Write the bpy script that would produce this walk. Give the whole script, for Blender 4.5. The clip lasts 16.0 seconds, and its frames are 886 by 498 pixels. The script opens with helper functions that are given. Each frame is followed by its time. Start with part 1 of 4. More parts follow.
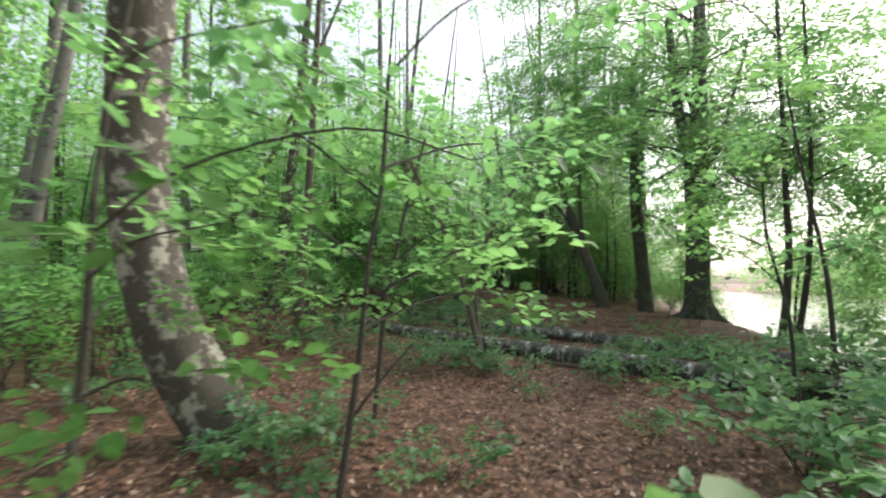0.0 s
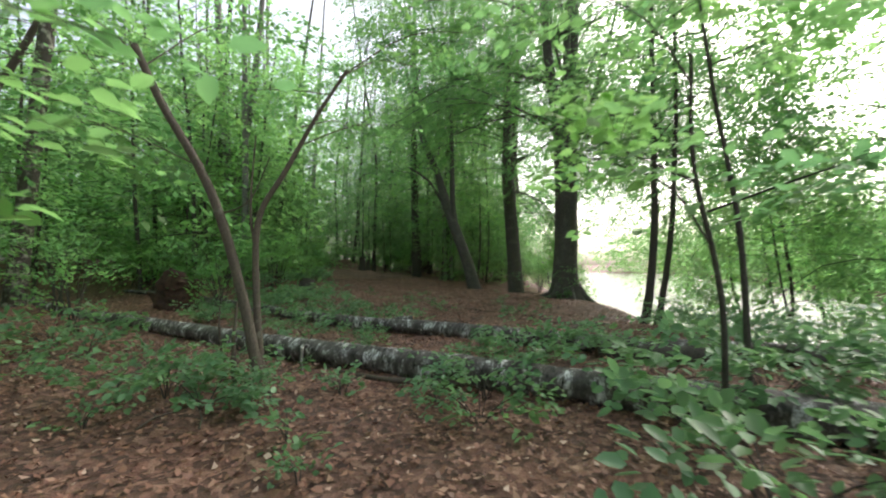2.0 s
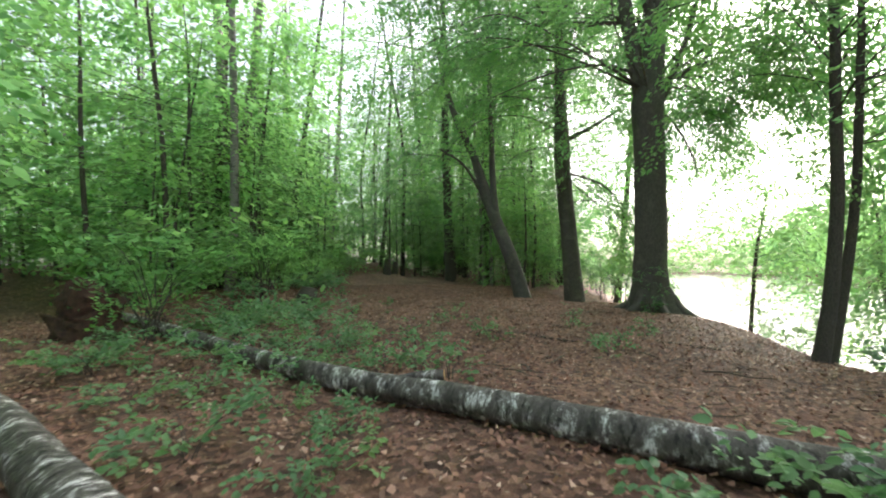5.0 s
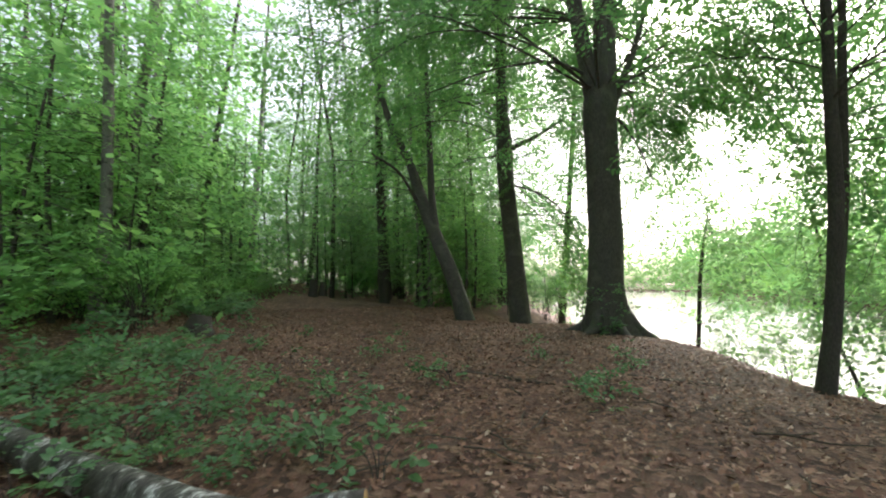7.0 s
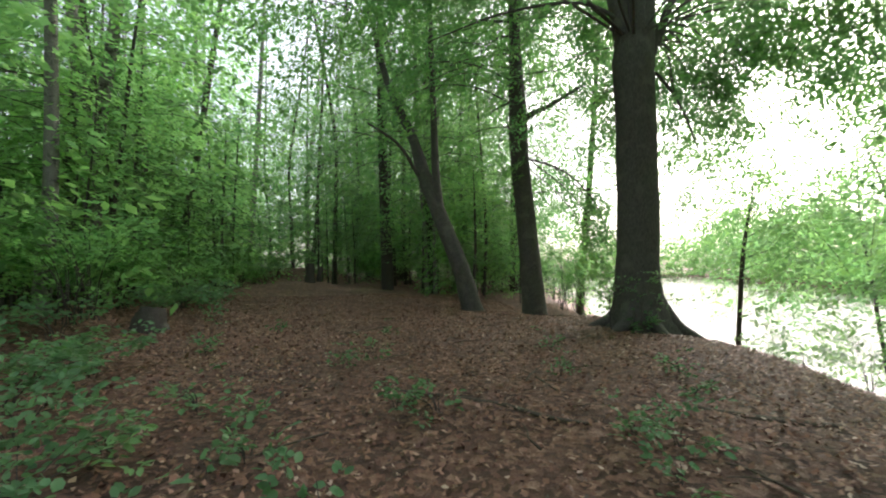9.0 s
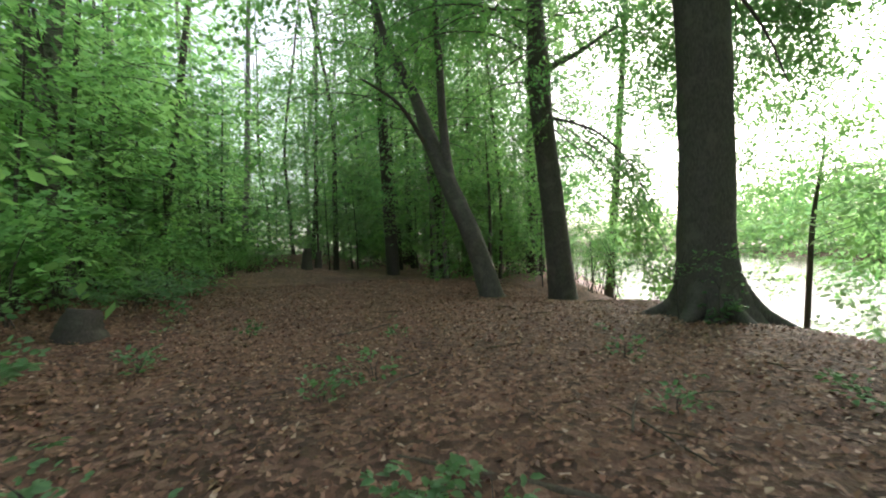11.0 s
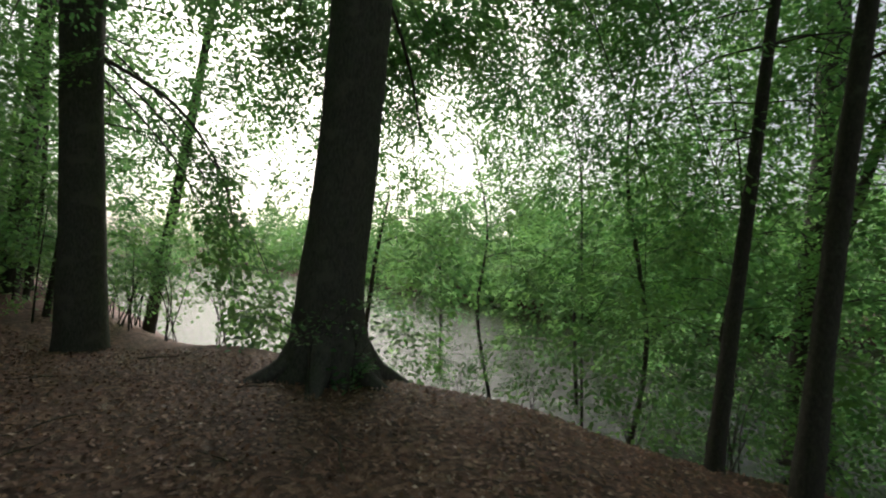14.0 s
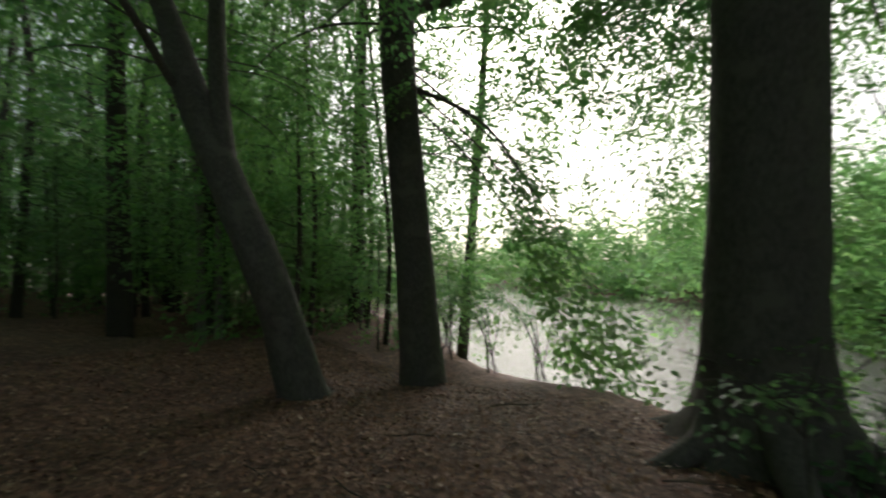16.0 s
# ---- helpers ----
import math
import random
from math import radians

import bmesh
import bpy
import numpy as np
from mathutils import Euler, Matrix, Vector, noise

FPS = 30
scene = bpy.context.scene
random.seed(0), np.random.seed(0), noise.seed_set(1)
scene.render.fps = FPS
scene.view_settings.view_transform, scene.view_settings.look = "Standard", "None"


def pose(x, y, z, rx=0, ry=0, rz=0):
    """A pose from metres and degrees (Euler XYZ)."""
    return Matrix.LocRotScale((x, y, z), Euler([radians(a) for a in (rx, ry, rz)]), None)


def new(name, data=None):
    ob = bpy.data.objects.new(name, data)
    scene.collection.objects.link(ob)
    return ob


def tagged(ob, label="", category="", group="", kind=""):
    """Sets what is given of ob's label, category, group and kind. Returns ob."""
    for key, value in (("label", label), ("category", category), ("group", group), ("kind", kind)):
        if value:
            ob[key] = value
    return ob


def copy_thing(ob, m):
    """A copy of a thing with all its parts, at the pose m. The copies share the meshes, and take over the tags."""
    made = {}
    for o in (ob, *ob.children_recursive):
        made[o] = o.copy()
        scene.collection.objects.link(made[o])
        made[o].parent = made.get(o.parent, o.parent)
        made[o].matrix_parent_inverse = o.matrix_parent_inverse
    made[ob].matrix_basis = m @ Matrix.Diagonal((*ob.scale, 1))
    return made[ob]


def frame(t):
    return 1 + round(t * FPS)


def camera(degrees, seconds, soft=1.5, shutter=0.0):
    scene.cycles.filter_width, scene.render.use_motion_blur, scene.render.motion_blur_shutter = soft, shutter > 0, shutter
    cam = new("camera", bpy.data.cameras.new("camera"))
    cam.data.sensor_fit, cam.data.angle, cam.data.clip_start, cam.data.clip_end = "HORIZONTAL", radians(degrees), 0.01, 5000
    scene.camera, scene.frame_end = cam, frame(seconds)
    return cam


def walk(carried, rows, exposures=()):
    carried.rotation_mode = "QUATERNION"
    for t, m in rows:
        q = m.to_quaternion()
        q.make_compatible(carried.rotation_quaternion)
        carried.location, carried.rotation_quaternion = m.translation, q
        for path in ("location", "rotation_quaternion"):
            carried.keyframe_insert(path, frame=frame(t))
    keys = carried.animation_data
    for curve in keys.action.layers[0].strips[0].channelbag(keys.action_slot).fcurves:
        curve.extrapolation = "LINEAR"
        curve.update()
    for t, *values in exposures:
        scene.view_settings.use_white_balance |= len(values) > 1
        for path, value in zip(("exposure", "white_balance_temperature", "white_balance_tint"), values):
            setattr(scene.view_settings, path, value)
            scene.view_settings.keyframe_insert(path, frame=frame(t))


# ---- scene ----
cam = camera(91.3, 16.0, soft=2.0, shutter=0.35)

PATH = [
    (0.0, 0.137, -0.014, 1.306, 94.26, -0.21, -0.33),
    (0.5, 0.451, 0.619, 1.293, 95.48, 0.14, -7.16),
    (1.0, 0.793, 1.249, 1.270, 94.53, -0.0, -14.21),
    (1.5, 1.165, 1.868, 1.223, 94.92, 0.52, -17.95),
    (2.0, 1.434, 2.503, 1.161, 92.11, 0.45, -15.5),
    (2.5, 1.627, 3.182, 1.112, 90.21, -0.75, -9.03),
    (3.0, 1.766, 3.869, 1.097, 89.9, -0.49, -2.26),
    (3.5, 1.907, 4.525, 1.121, 90.4, 0.15, -2.22),
    (4.0, 2.095, 5.164, 1.178, 90.8, 0.53, -5.16),
    (6.5, 2.471, 7.747, 1.137, 95.1, 1.49, -17.31),
    (7.0, 2.679, 8.132, 1.151, 94.96, 1.89, -19.55),
    (7.5, 2.876, 8.500, 1.161, 94.44, 3.62, -21.12),
    (8.0, 3.088, 8.890, 1.197, 94.46, 1.74, -22.27),
    (8.5, 3.309, 9.257, 1.217, 94.34, 1.59, -21.02),
    (9.0, 3.474, 9.623, 1.205, 92.92, 1.65, -17.89),
    (9.5, 3.621, 10.057, 1.170, 91.96, 2.93, -16.39),
    (12.0, 4.180, 12.553, 1.177, 89.94, 5.17, -19.42),
    (12.5, 4.430, 13.064, 1.264, 92.05, 3.43, -29.65),
    (13.0, 4.636, 13.526, 1.353, 91.7, 3.01, -47.69),
    (13.5, 4.792, 13.874, 1.440, 90.8, 1.77, -62.66),
    (14.0, 4.935, 14.286, 1.501, 91.72, -2.65, -74.99),
    (14.5, 5.152, 14.866, 1.507, 90.4, -1.63, -73.06),
    (15.0, 5.415, 15.491, 1.515, 90.39, -0.24, -60.48),
    (15.5, 5.648, 16.043, 1.531, 91.59, 0.33, -54.6),
    (16.0, 5.809, 16.489, 1.535, 93.35, 2.1, -43.0),
]
EXPOSURE = [(0, 1.45), (0.8, 1.4), (1.5, 1.35), (2.0, 1.45), (2.6, 1.85), (3.5, 2.15), (4, 2.15), (6.5, 1.6), (9.5, 1.5), (12.3, 1.75), (13.0, 1.05), (13.6, 0.45), (14.2, 0.05), (16, 0.1)]
walk(cam, [(r[0], pose(*r[1:])) for r in PATH], EXPOSURE)

# ---- world and sun: a bright overcast sky ----
SUN_UP, SUN_ROUND = radians(36), radians(60)
world = bpy.data.worlds.new("world")
scene.world = world
world.use_nodes = True
wn = world.node_tree.nodes
wl = world.node_tree.links
wn.clear()
sky = wn.new("ShaderNodeTexSky")
sky.sky_type = "NISHITA"
sky.sun_disc = False
sky.sun_elevation, sky.sun_rotation = SUN_UP, SUN_ROUND
sky.air_density, sky.dust_density = 1.0, 5.0
grey = wn.new("ShaderNodeHueSaturation")
grey.inputs["Saturation"].default_value = 0.5
bg = wn.new("ShaderNodeBackground")
bg.inputs["Strength"].default_value = 0.15
wo = wn.new("ShaderNodeOutputWorld")
wl.new(sky.outputs["Color"], grey.inputs["Color"])
wl.new(grey.outputs["Color"], bg.inputs["Color"])
wl.new(bg.outputs["Background"], wo.inputs["Surface"])
sun = new("sun", bpy.data.lights.new("sun", "SUN"))
sun.data.energy, sun.data.angle, sun.data.color = 0.95, radians(36), (1.0, 0.97, 0.92)
sun.matrix_world = pose(0, 0, 50, 54, 0, -60 + 180)
scene.view_settings.exposure = 0.0

# ---- materials ----


def material(name):
    m = bpy.data.materials.new(name)
    m.use_nodes = True
    nt = m.node_tree
    b = nt.nodes["Principled BSDF"]
    return m, nt, b, nt.nodes["Material Output"]


def node(nt, kind, **values):
    n = nt.nodes.new(kind)
    for k, v in values.items():
        n.inputs[k].default_value = v
    return n


def ramp(nt, source, stops):
    r = nt.nodes.new("ShaderNodeValToRGB")
    while len(r.color_ramp.elements) < len(stops):
        r.color_ramp.elements.new(0.5)
    for e, (p, c) in zip(r.color_ramp.elements, stops):
        e.position, e.color = p, (*c, 1)
    nt.links.new(source, r.inputs[0])
    return r.outputs[0]


def coords(nt, scale=(1, 1, 1)):
    tc = nt.nodes.new("ShaderNodeTexCoord")
    mp = nt.nodes.new("ShaderNodeMapping")
    mp.inputs["Scale"].default_value = scale
    nt.links.new(tc.outputs["Object"], mp.inputs["Vector"])
    return mp.outputs[0]


def noise_tex(nt, vec, scale, detail=4.0, rough=0.55):
    n = node(nt, "ShaderNodeTexNoise", Scale=scale, Detail=detail, Roughness=rough)
    nt.links.new(vec, n.inputs["Vector"])
    return n.outputs["Fac"]


def bump(nt, b, height, strength, distance=0.02):
    n = node(nt, "ShaderNodeBump", Strength=strength, Distance=distance)
    nt.links.new(height, n.inputs["Height"])
    nt.links.new(n.outputs[0], b.inputs["Normal"])


def mix_rgb(nt, fac, a, c, mode="MIX"):
    n = nt.nodes.new("ShaderNodeMix")
    n.data_type, n.blend_type = "RGBA", mode
    for k, v in ((0, fac), (6, a), (7, c)):
        if isinstance(v, (int, float)):
            n.inputs[k].default_value = v
        elif isinstance(v, tuple):
            n.inputs[k].default_value = (*v, 1)
        else:
            nt.links.new(v, n.inputs[k])
    return n.outputs[2]


def leaf_material(name, dark, light, through_col, rough=0.45, glow=0.5):
    """Thin green leaves: each one its own tint, light passing through."""
    m, nt, b, out = material(name)
    geo = nt.nodes.new("ShaderNodeNewGeometry")
    col = ramp(nt, geo.outputs["Random Per Island"], [(0.0, dark), (0.6, light), (1.0, tuple(min(1, v * 1.25) for v in light))])
    n = noise_tex(nt, coords(nt), 0.7, 2)
    big = ramp(nt, n, [(0.35, (0.72, 0.8, 0.95)), (0.65, (1.15, 1.1, 0.98))])
    col = mix_rgb(nt, 1.0, col, big, "MULTIPLY")
    nt.links.new(col, b.inputs["Base Color"])
    b.inputs["Roughness"].default_value = rough
    b.inputs["Specular IOR Level"].default_value = 0.35
    t = nt.nodes.new("ShaderNodeBsdfTranslucent")
    tcol = mix_rgb(nt, 1.0, big, through_col, "MULTIPLY")
    nt.links.new(tcol, t.inputs["Color"])
    mx = nt.nodes.new("ShaderNodeMixShader")
    mx.inputs[0].default_value = glow
    nt.links.new(b.outputs[0], mx.inputs[1])
    nt.links.new(t.outputs[0], mx.inputs[2])
    nt.links.new(mx.outputs[0], out.inputs["Surface"])
    return m


# LEAF_DARK and LEAF_BRIGHT also serve as shaded and lit tints of LEAF.
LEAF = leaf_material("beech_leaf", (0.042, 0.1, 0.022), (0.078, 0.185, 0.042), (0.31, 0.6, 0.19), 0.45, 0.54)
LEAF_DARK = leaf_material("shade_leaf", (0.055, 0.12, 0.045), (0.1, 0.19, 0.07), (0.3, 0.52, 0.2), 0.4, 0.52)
LEAF_BRIGHT = leaf_material("bright_leaf", (0.09, 0.18, 0.045), (0.14, 0.275, 0.08), (0.39, 0.71, 0.24), 0.45, 0.58)
LEAF_LOW = leaf_material("bramble_leaf", (0.07, 0.15, 0.055), (0.14, 0.27, 0.12), (0.28, 0.5, 0.19), 0.35, 0.4)


def bark_material(name, dark, mid, light, patch, patch_amount, scale=1.0, moss=0.0):
    m, nt, b, out = material(name)
    v = coords(nt, (1, 1, 0.35))
    fine = noise_tex(nt, v, 38 * scale, 6, 0.65)
    broad = noise_tex(nt, coords(nt), 3.2 * scale, 5, 0.6)
    col = ramp(nt, fine, [(0.3, dark), (0.55, mid), (0.8, light)])
    spots = ramp(nt, broad, [(patch_amount, (0, 0, 0)), (patch_amount + 0.09, (1, 1, 1))])
    col = mix_rgb(nt, spots, col, patch)
    if moss:
        g = noise_tex(nt, coords(nt), 1.7, 5, 0.7)
        mk = ramp(nt, g, [(1 - moss, (0, 0, 0)), (1.08 - moss, (1, 1, 1))])
        col = mix_rgb(nt, mk, col, (0.05, 0.075, 0.02))
    nt.links.new(col, b.inputs["Base Color"])
    b.inputs["Roughness"].default_value = 0.85
    bump(nt, b, fine, 0.6, 0.015)
    return m


BARK_BEECH = bark_material("beech_bark", (0.05, 0.045, 0.04), (0.10, 0.09, 0.08), (0.16, 0.145, 0.125), (0.125, 0.112, 0.095), 0.56, 1.0, 0.28)
BARK_SPOTTED = bark_material("spotted_bark", (0.05, 0.042, 0.035), (0.09, 0.075, 0.06), (0.15, 0.13, 0.1), (0.36, 0.34, 0.28), 0.52, 2.0, 0.3)
BARK_DARK = bark_material("dark_bark", (0.03, 0.026, 0.022), (0.065, 0.055, 0.045), (0.11, 0.095, 0.08), (0.09, 0.09, 0.07), 0.6, 1.5, 0.35)
BARK_BROWN = bark_material("smooth_brown_bark", (0.06, 0.047, 0.034), (0.115, 0.09, 0.066), (0.18, 0.145, 0.11), (0.2, 0.18, 0.14), 0.62, 2.0)
BARK_GREY = bark_material("grey_birch_bark", (0.09, 0.085, 0.075), (0.2, 0.19, 0.17), (0.36, 0.35, 0.32), (0.06, 0.055, 0.05), 0.56, 2.0)


def birch_log_material():
    m, nt, b, out = material("birch_log_bark")
    ring = noise_tex(nt, coords(nt, (1.5, 1, 1)), 3.4, 6, 0.7)
    fleck = noise_tex(nt, coords(nt, (7, 3, 3)), 3.0, 4, 0.6)
    patch = noise_tex(nt, coords(nt, (1.6, .9, .9)), 5.0, 8, 0.78)
    col = ramp(nt, patch, [(0.4, (0.045, 0.037, 0.032)), (0.52, (0.11, 0.095, 0.085)), (0.565, (0.3, 0.285, 0.275)), (0.62, (0.75, 0.74, 0.73))])
    dk = ramp(nt, fleck, [(0.36, (0.12, 0.1, 0.08)), (0.47, (1, 1, 1))])
    col = mix_rgb(nt, 1.0, col, dk, "MULTIPLY")
    rg = ramp(nt, ring, [(0.36, (0.3, 0.28, 0.25)), (0.52, (1, 1, 1))])
    col = mix_rgb(nt, 0.4, col, rg, "MULTIPLY")
    nt.links.new(col, b.inputs["Base Color"])
    b.inputs["Roughness"].default_value = 0.6
    bump(nt, b, patch, 0.7, 0.03)
    return m


BARK_LOG = birch_log_material()


def plain_material(name, stops, scale, rough=0.9, stretch=(1, 1, 1), relief=0.4):
    m, nt, b, out = material(name)
    n = noise_tex(nt, coords(nt, stretch), scale, 5, 0.6)
    nt.links.new(ramp(nt, n, stops), b.inputs["Base Color"])
    b.inputs["Roughness"].default_value = rough
    bump(nt, b, n, relief, 0.02)
    return m


WOOD_CUT = plain_material("cut_wood", [(0.3, (0.3, 0.16, 0.06)), (0.7, (0.5, 0.32, 0.15))], 14)
WOOD_ROT = plain_material("rotten_wood", [(0.3, (0.06, 0.035, 0.02)), (0.7, (0.2, 0.11, 0.06))], 9)
BRACKEN = plain_material("red_brown_heap", [(0.3, (0.025, 0.014, 0.01)), (0.7, (0.1, 0.048, 0.032))], 12, relief=1.0)


def ground_material():
    m, nt, b, out = material("leaf_litter_soil")
    v = coords(nt)
    vo = node(nt, "ShaderNodeTexVoronoi", Scale=17.0)
    nt.links.new(v, vo.inputs["Vector"])
    sep = nt.nodes.new("ShaderNodeSeparateColor")
    nt.links.new(vo.outputs["Color"], sep.inputs[0])
    cell = ramp(nt, sep.outputs[0], [(0.0, (0.08, 0.042, 0.03)), (0.4, (0.16, 0.085, 0.06)), (0.8, (0.27, 0.145, 0.105)), (1.0, (0.38, 0.24, 0.18))])
    fine = noise_tex(nt, v, 60, 5, 0.7)
    fr = ramp(nt, fine, [(0.3, (0.5, 0.45, 0.42)), (0.7, (1.2, 1.2, 1.2))])
    col = mix_rgb(nt, 1.0, cell, fr, "MULTIPLY")
    broad = noise_tex(nt, v, 0.5, 4, 0.6)
    br = ramp(nt, broad, [(0.35, (0.72, 0.7, 0.7)), (0.65, (1.1, 1.05, 1.0))])
    col = mix_rgb(nt, 1.0, col, br, "MULTIPLY")
    nt.links.new(col, b.inputs["Base Color"])
    b.inputs["Roughness"].default_value = 0.8
    h = mix_rgb(nt, 0.5, vo.outputs["Distance"], fine)
    bump(nt, b, h, 0.8, 0.04)
    return m


GROUND = ground_material()


def litter_material():
    m, nt, b, out = material("fallen_leaf")
    geo = nt.nodes.new("ShaderNodeNewGeometry")
    col = ramp(nt, geo.outputs["Random Per Island"], [(0.0, (0.09, 0.04, 0.026)), (0.4, (0.2, 0.09, 0.056)), (0.78, (0.29, 0.138, 0.088)), (0.94, (0.42, 0.24, 0.165)), (1.0, (0.58, 0.42, 0.33))])
    nt.links.new(col, b.inputs["Base Color"])
    b.inputs["Roughness"].default_value = 0.55
    return m


LITTER = litter_material()


def water_material():
    m, nt, b, out = material("pond_water")
    b.inputs["Base Color"].default_value = (0.02, 0.022, 0.012, 1)
    b.inputs["Roughness"].default_value = 0.04
    b.inputs["IOR"].default_value = 1.33
    swell = noise_tex(nt, coords(nt, (1, 1.5, 1)), 1.3, 3, 0.5)
    ripple = noise_tex(nt, coords(nt, (1, 1.8, 1)), 6.0, 4, 0.6)
    h = mix_rgb(nt, 0.35, swell, ripple)
    bump(nt, b, h, 1.0, 0.1)
    return m


WATER = water_material()

# ---- mesh building ----


def mesh_object(name, verts, quads, mats, parent=None, tris=None, smooth=False, index=None):
    """A mesh object from arrays of corners and faces."""
    me = bpy.data.meshes.new(name)
    verts = np.asarray(verts, dtype=np.float32)
    me.vertices.add(len(verts))
    me.vertices.foreach_set("co", verts.ravel())
    quads = np.asarray(quads, dtype=np.int32).reshape(-1, 4)
    tris = np.asarray(tris if tris is not None else [], dtype=np.int32).reshape(-1, 3)
    loops = np.concatenate([quads.ravel(), tris.ravel()])
    starts = np.concatenate([np.arange(len(quads)) * 4, len(quads) * 4 + np.arange(len(tris)) * 3]).astype(np.int32)
    me.loops.add(len(loops))
    me.loops.foreach_set("vertex_index", loops)
    me.polygons.add(len(starts))
    me.polygons.foreach_set("loop_start", starts)
    if smooth:
        me.polygons.foreach_set("use_smooth", np.ones(len(starts), dtype=bool))
    for m in mats:
        me.materials.append(m)
    if index is not None:
        me.polygons.foreach_set("material_index", np.asarray(index, dtype=np.int32))
    me.update(calc_edges=True)
    ob = new(name, me)
    if parent is not None:
        ob.parent = parent
    return ob


def smooth_line(points, steps):
    """A Catmull-Rom line through points."""
    p = np.asarray(points, dtype=float)
    p = np.vstack([2 * p[0] - p[1], p, 2 * p[-1] - p[-2]])
    out = []
    for i in range(1, len(p) - 2):
        for k in range(steps):
            t = k / steps
            a, b, c, d = p[i - 1], p[i], p[i + 1], p[i + 2]
            out.append(0.5 * (2 * b + (c - a) * t + (2 * a - 5 * b + 4 * c - d) * t * t + (3 * b - 3 * c + d - a) * t ** 3))
    out.append(p[-2])
    return np.array(out)


def tube(points, radii, sides=10, steps=4, rough=0.05, rs=None, flutes=0.0, ends=False):
    """Corners and quads of a tapering, slightly uneven limb through points."""
    rs = rs or np.random.RandomState(1)
    line = smooth_line(np.c_[np.asarray(points, dtype=float), radii], steps)
    c, r = line[:, :3], np.maximum(line[:, 3], 0.002)
    d = np.gradient(c, axis=0)
    d /= np.linalg.norm(d, axis=1)[:, None] + 1e-9
    ref = np.array([1.0, 0.05, 0]) if abs(d[0][2]) > 0.7 else np.array([0, 0, 1.0])
    u = np.cross(d, ref)
    u /= np.linalg.norm(u, axis=1)[:, None] + 1e-9
    v = np.cross(d, u)
    a = np.linspace(0, 2 * np.pi, sides, endpoint=False)
    bump_ = 1 + rough * np.cumsum(rs.randn(len(c), sides) * 0.5, axis=0) / np.sqrt(np.arange(1, len(c) + 1))[:, None] + rough * 0.5 * rs.randn(len(c), sides)
    if flutes:
        low = np.linspace(1, 0, len(c))[:, None] ** 4
        bump_ = bump_ + flutes * low * np.maximum(0, np.cos(a * 5 + 0.7)[None, :])
    rr = r[:, None] * bump_
    pts = c[:, None, :] + rr[..., None] * (np.cos(a)[None, :, None] * u[:, None, :] + np.sin(a)[None, :, None] * v[:, None, :])
    n = len(c)
    i, j = np.meshgrid(np.arange(n - 1), np.arange(sides), indexing="ij")
    k = (j + 1) % sides
    q = np.stack([i * sides + j, i * sides + k, (i + 1) * sides + k, (i + 1) * sides + j], -1).reshape(-1, 4)
    verts = pts.reshape(-1, 3)
    if ends:
        verts = np.vstack([verts, c[0], c[-1]])
        t = [(n * sides, (x + 1) % sides, x, x) for x in range(sides)] + [(n * sides + 1, (n - 1) * sides + x, (n - 1) * sides + (x + 1) % sides, (n - 1) * sides + (x + 1) % sides) for x in range(sides)]
        return verts, q, [w[:3] for w in t]
    return verts, q


def join(parts):
    vs, qs, n = [], [], 0
    for v, q in parts:
        vs.append(v)
        qs.append(np.asarray(q) + n)
        n += len(v)
    return np.vstack(vs), np.vstack(qs)


def spray_template(n, rs, length=1.0, width=0.62):
    """Places and ways of the leaves on one flat spray of twigs."""
    s = np.sort(rs.rand(n)) ** 0.8
    side = np.where(np.arange(n) % 2 == 0, 1.0, -1.0)
    reach = width * 0.5 * np.sin(np.pi * np.clip(s * 0.85 + 0.1, 0, 1)) * rs.rand(n) ** 0.6
    x = s * length + 0.45 * reach
    y = side * reach
    ang = side * (0.9 - 0.5 * s) + 0.5 * rs.randn(n)
    z = -0.10 * s ** 2 + 0.03 * rs.randn(n) - 0.06 * reach
    return np.c_[x, y, z], ang


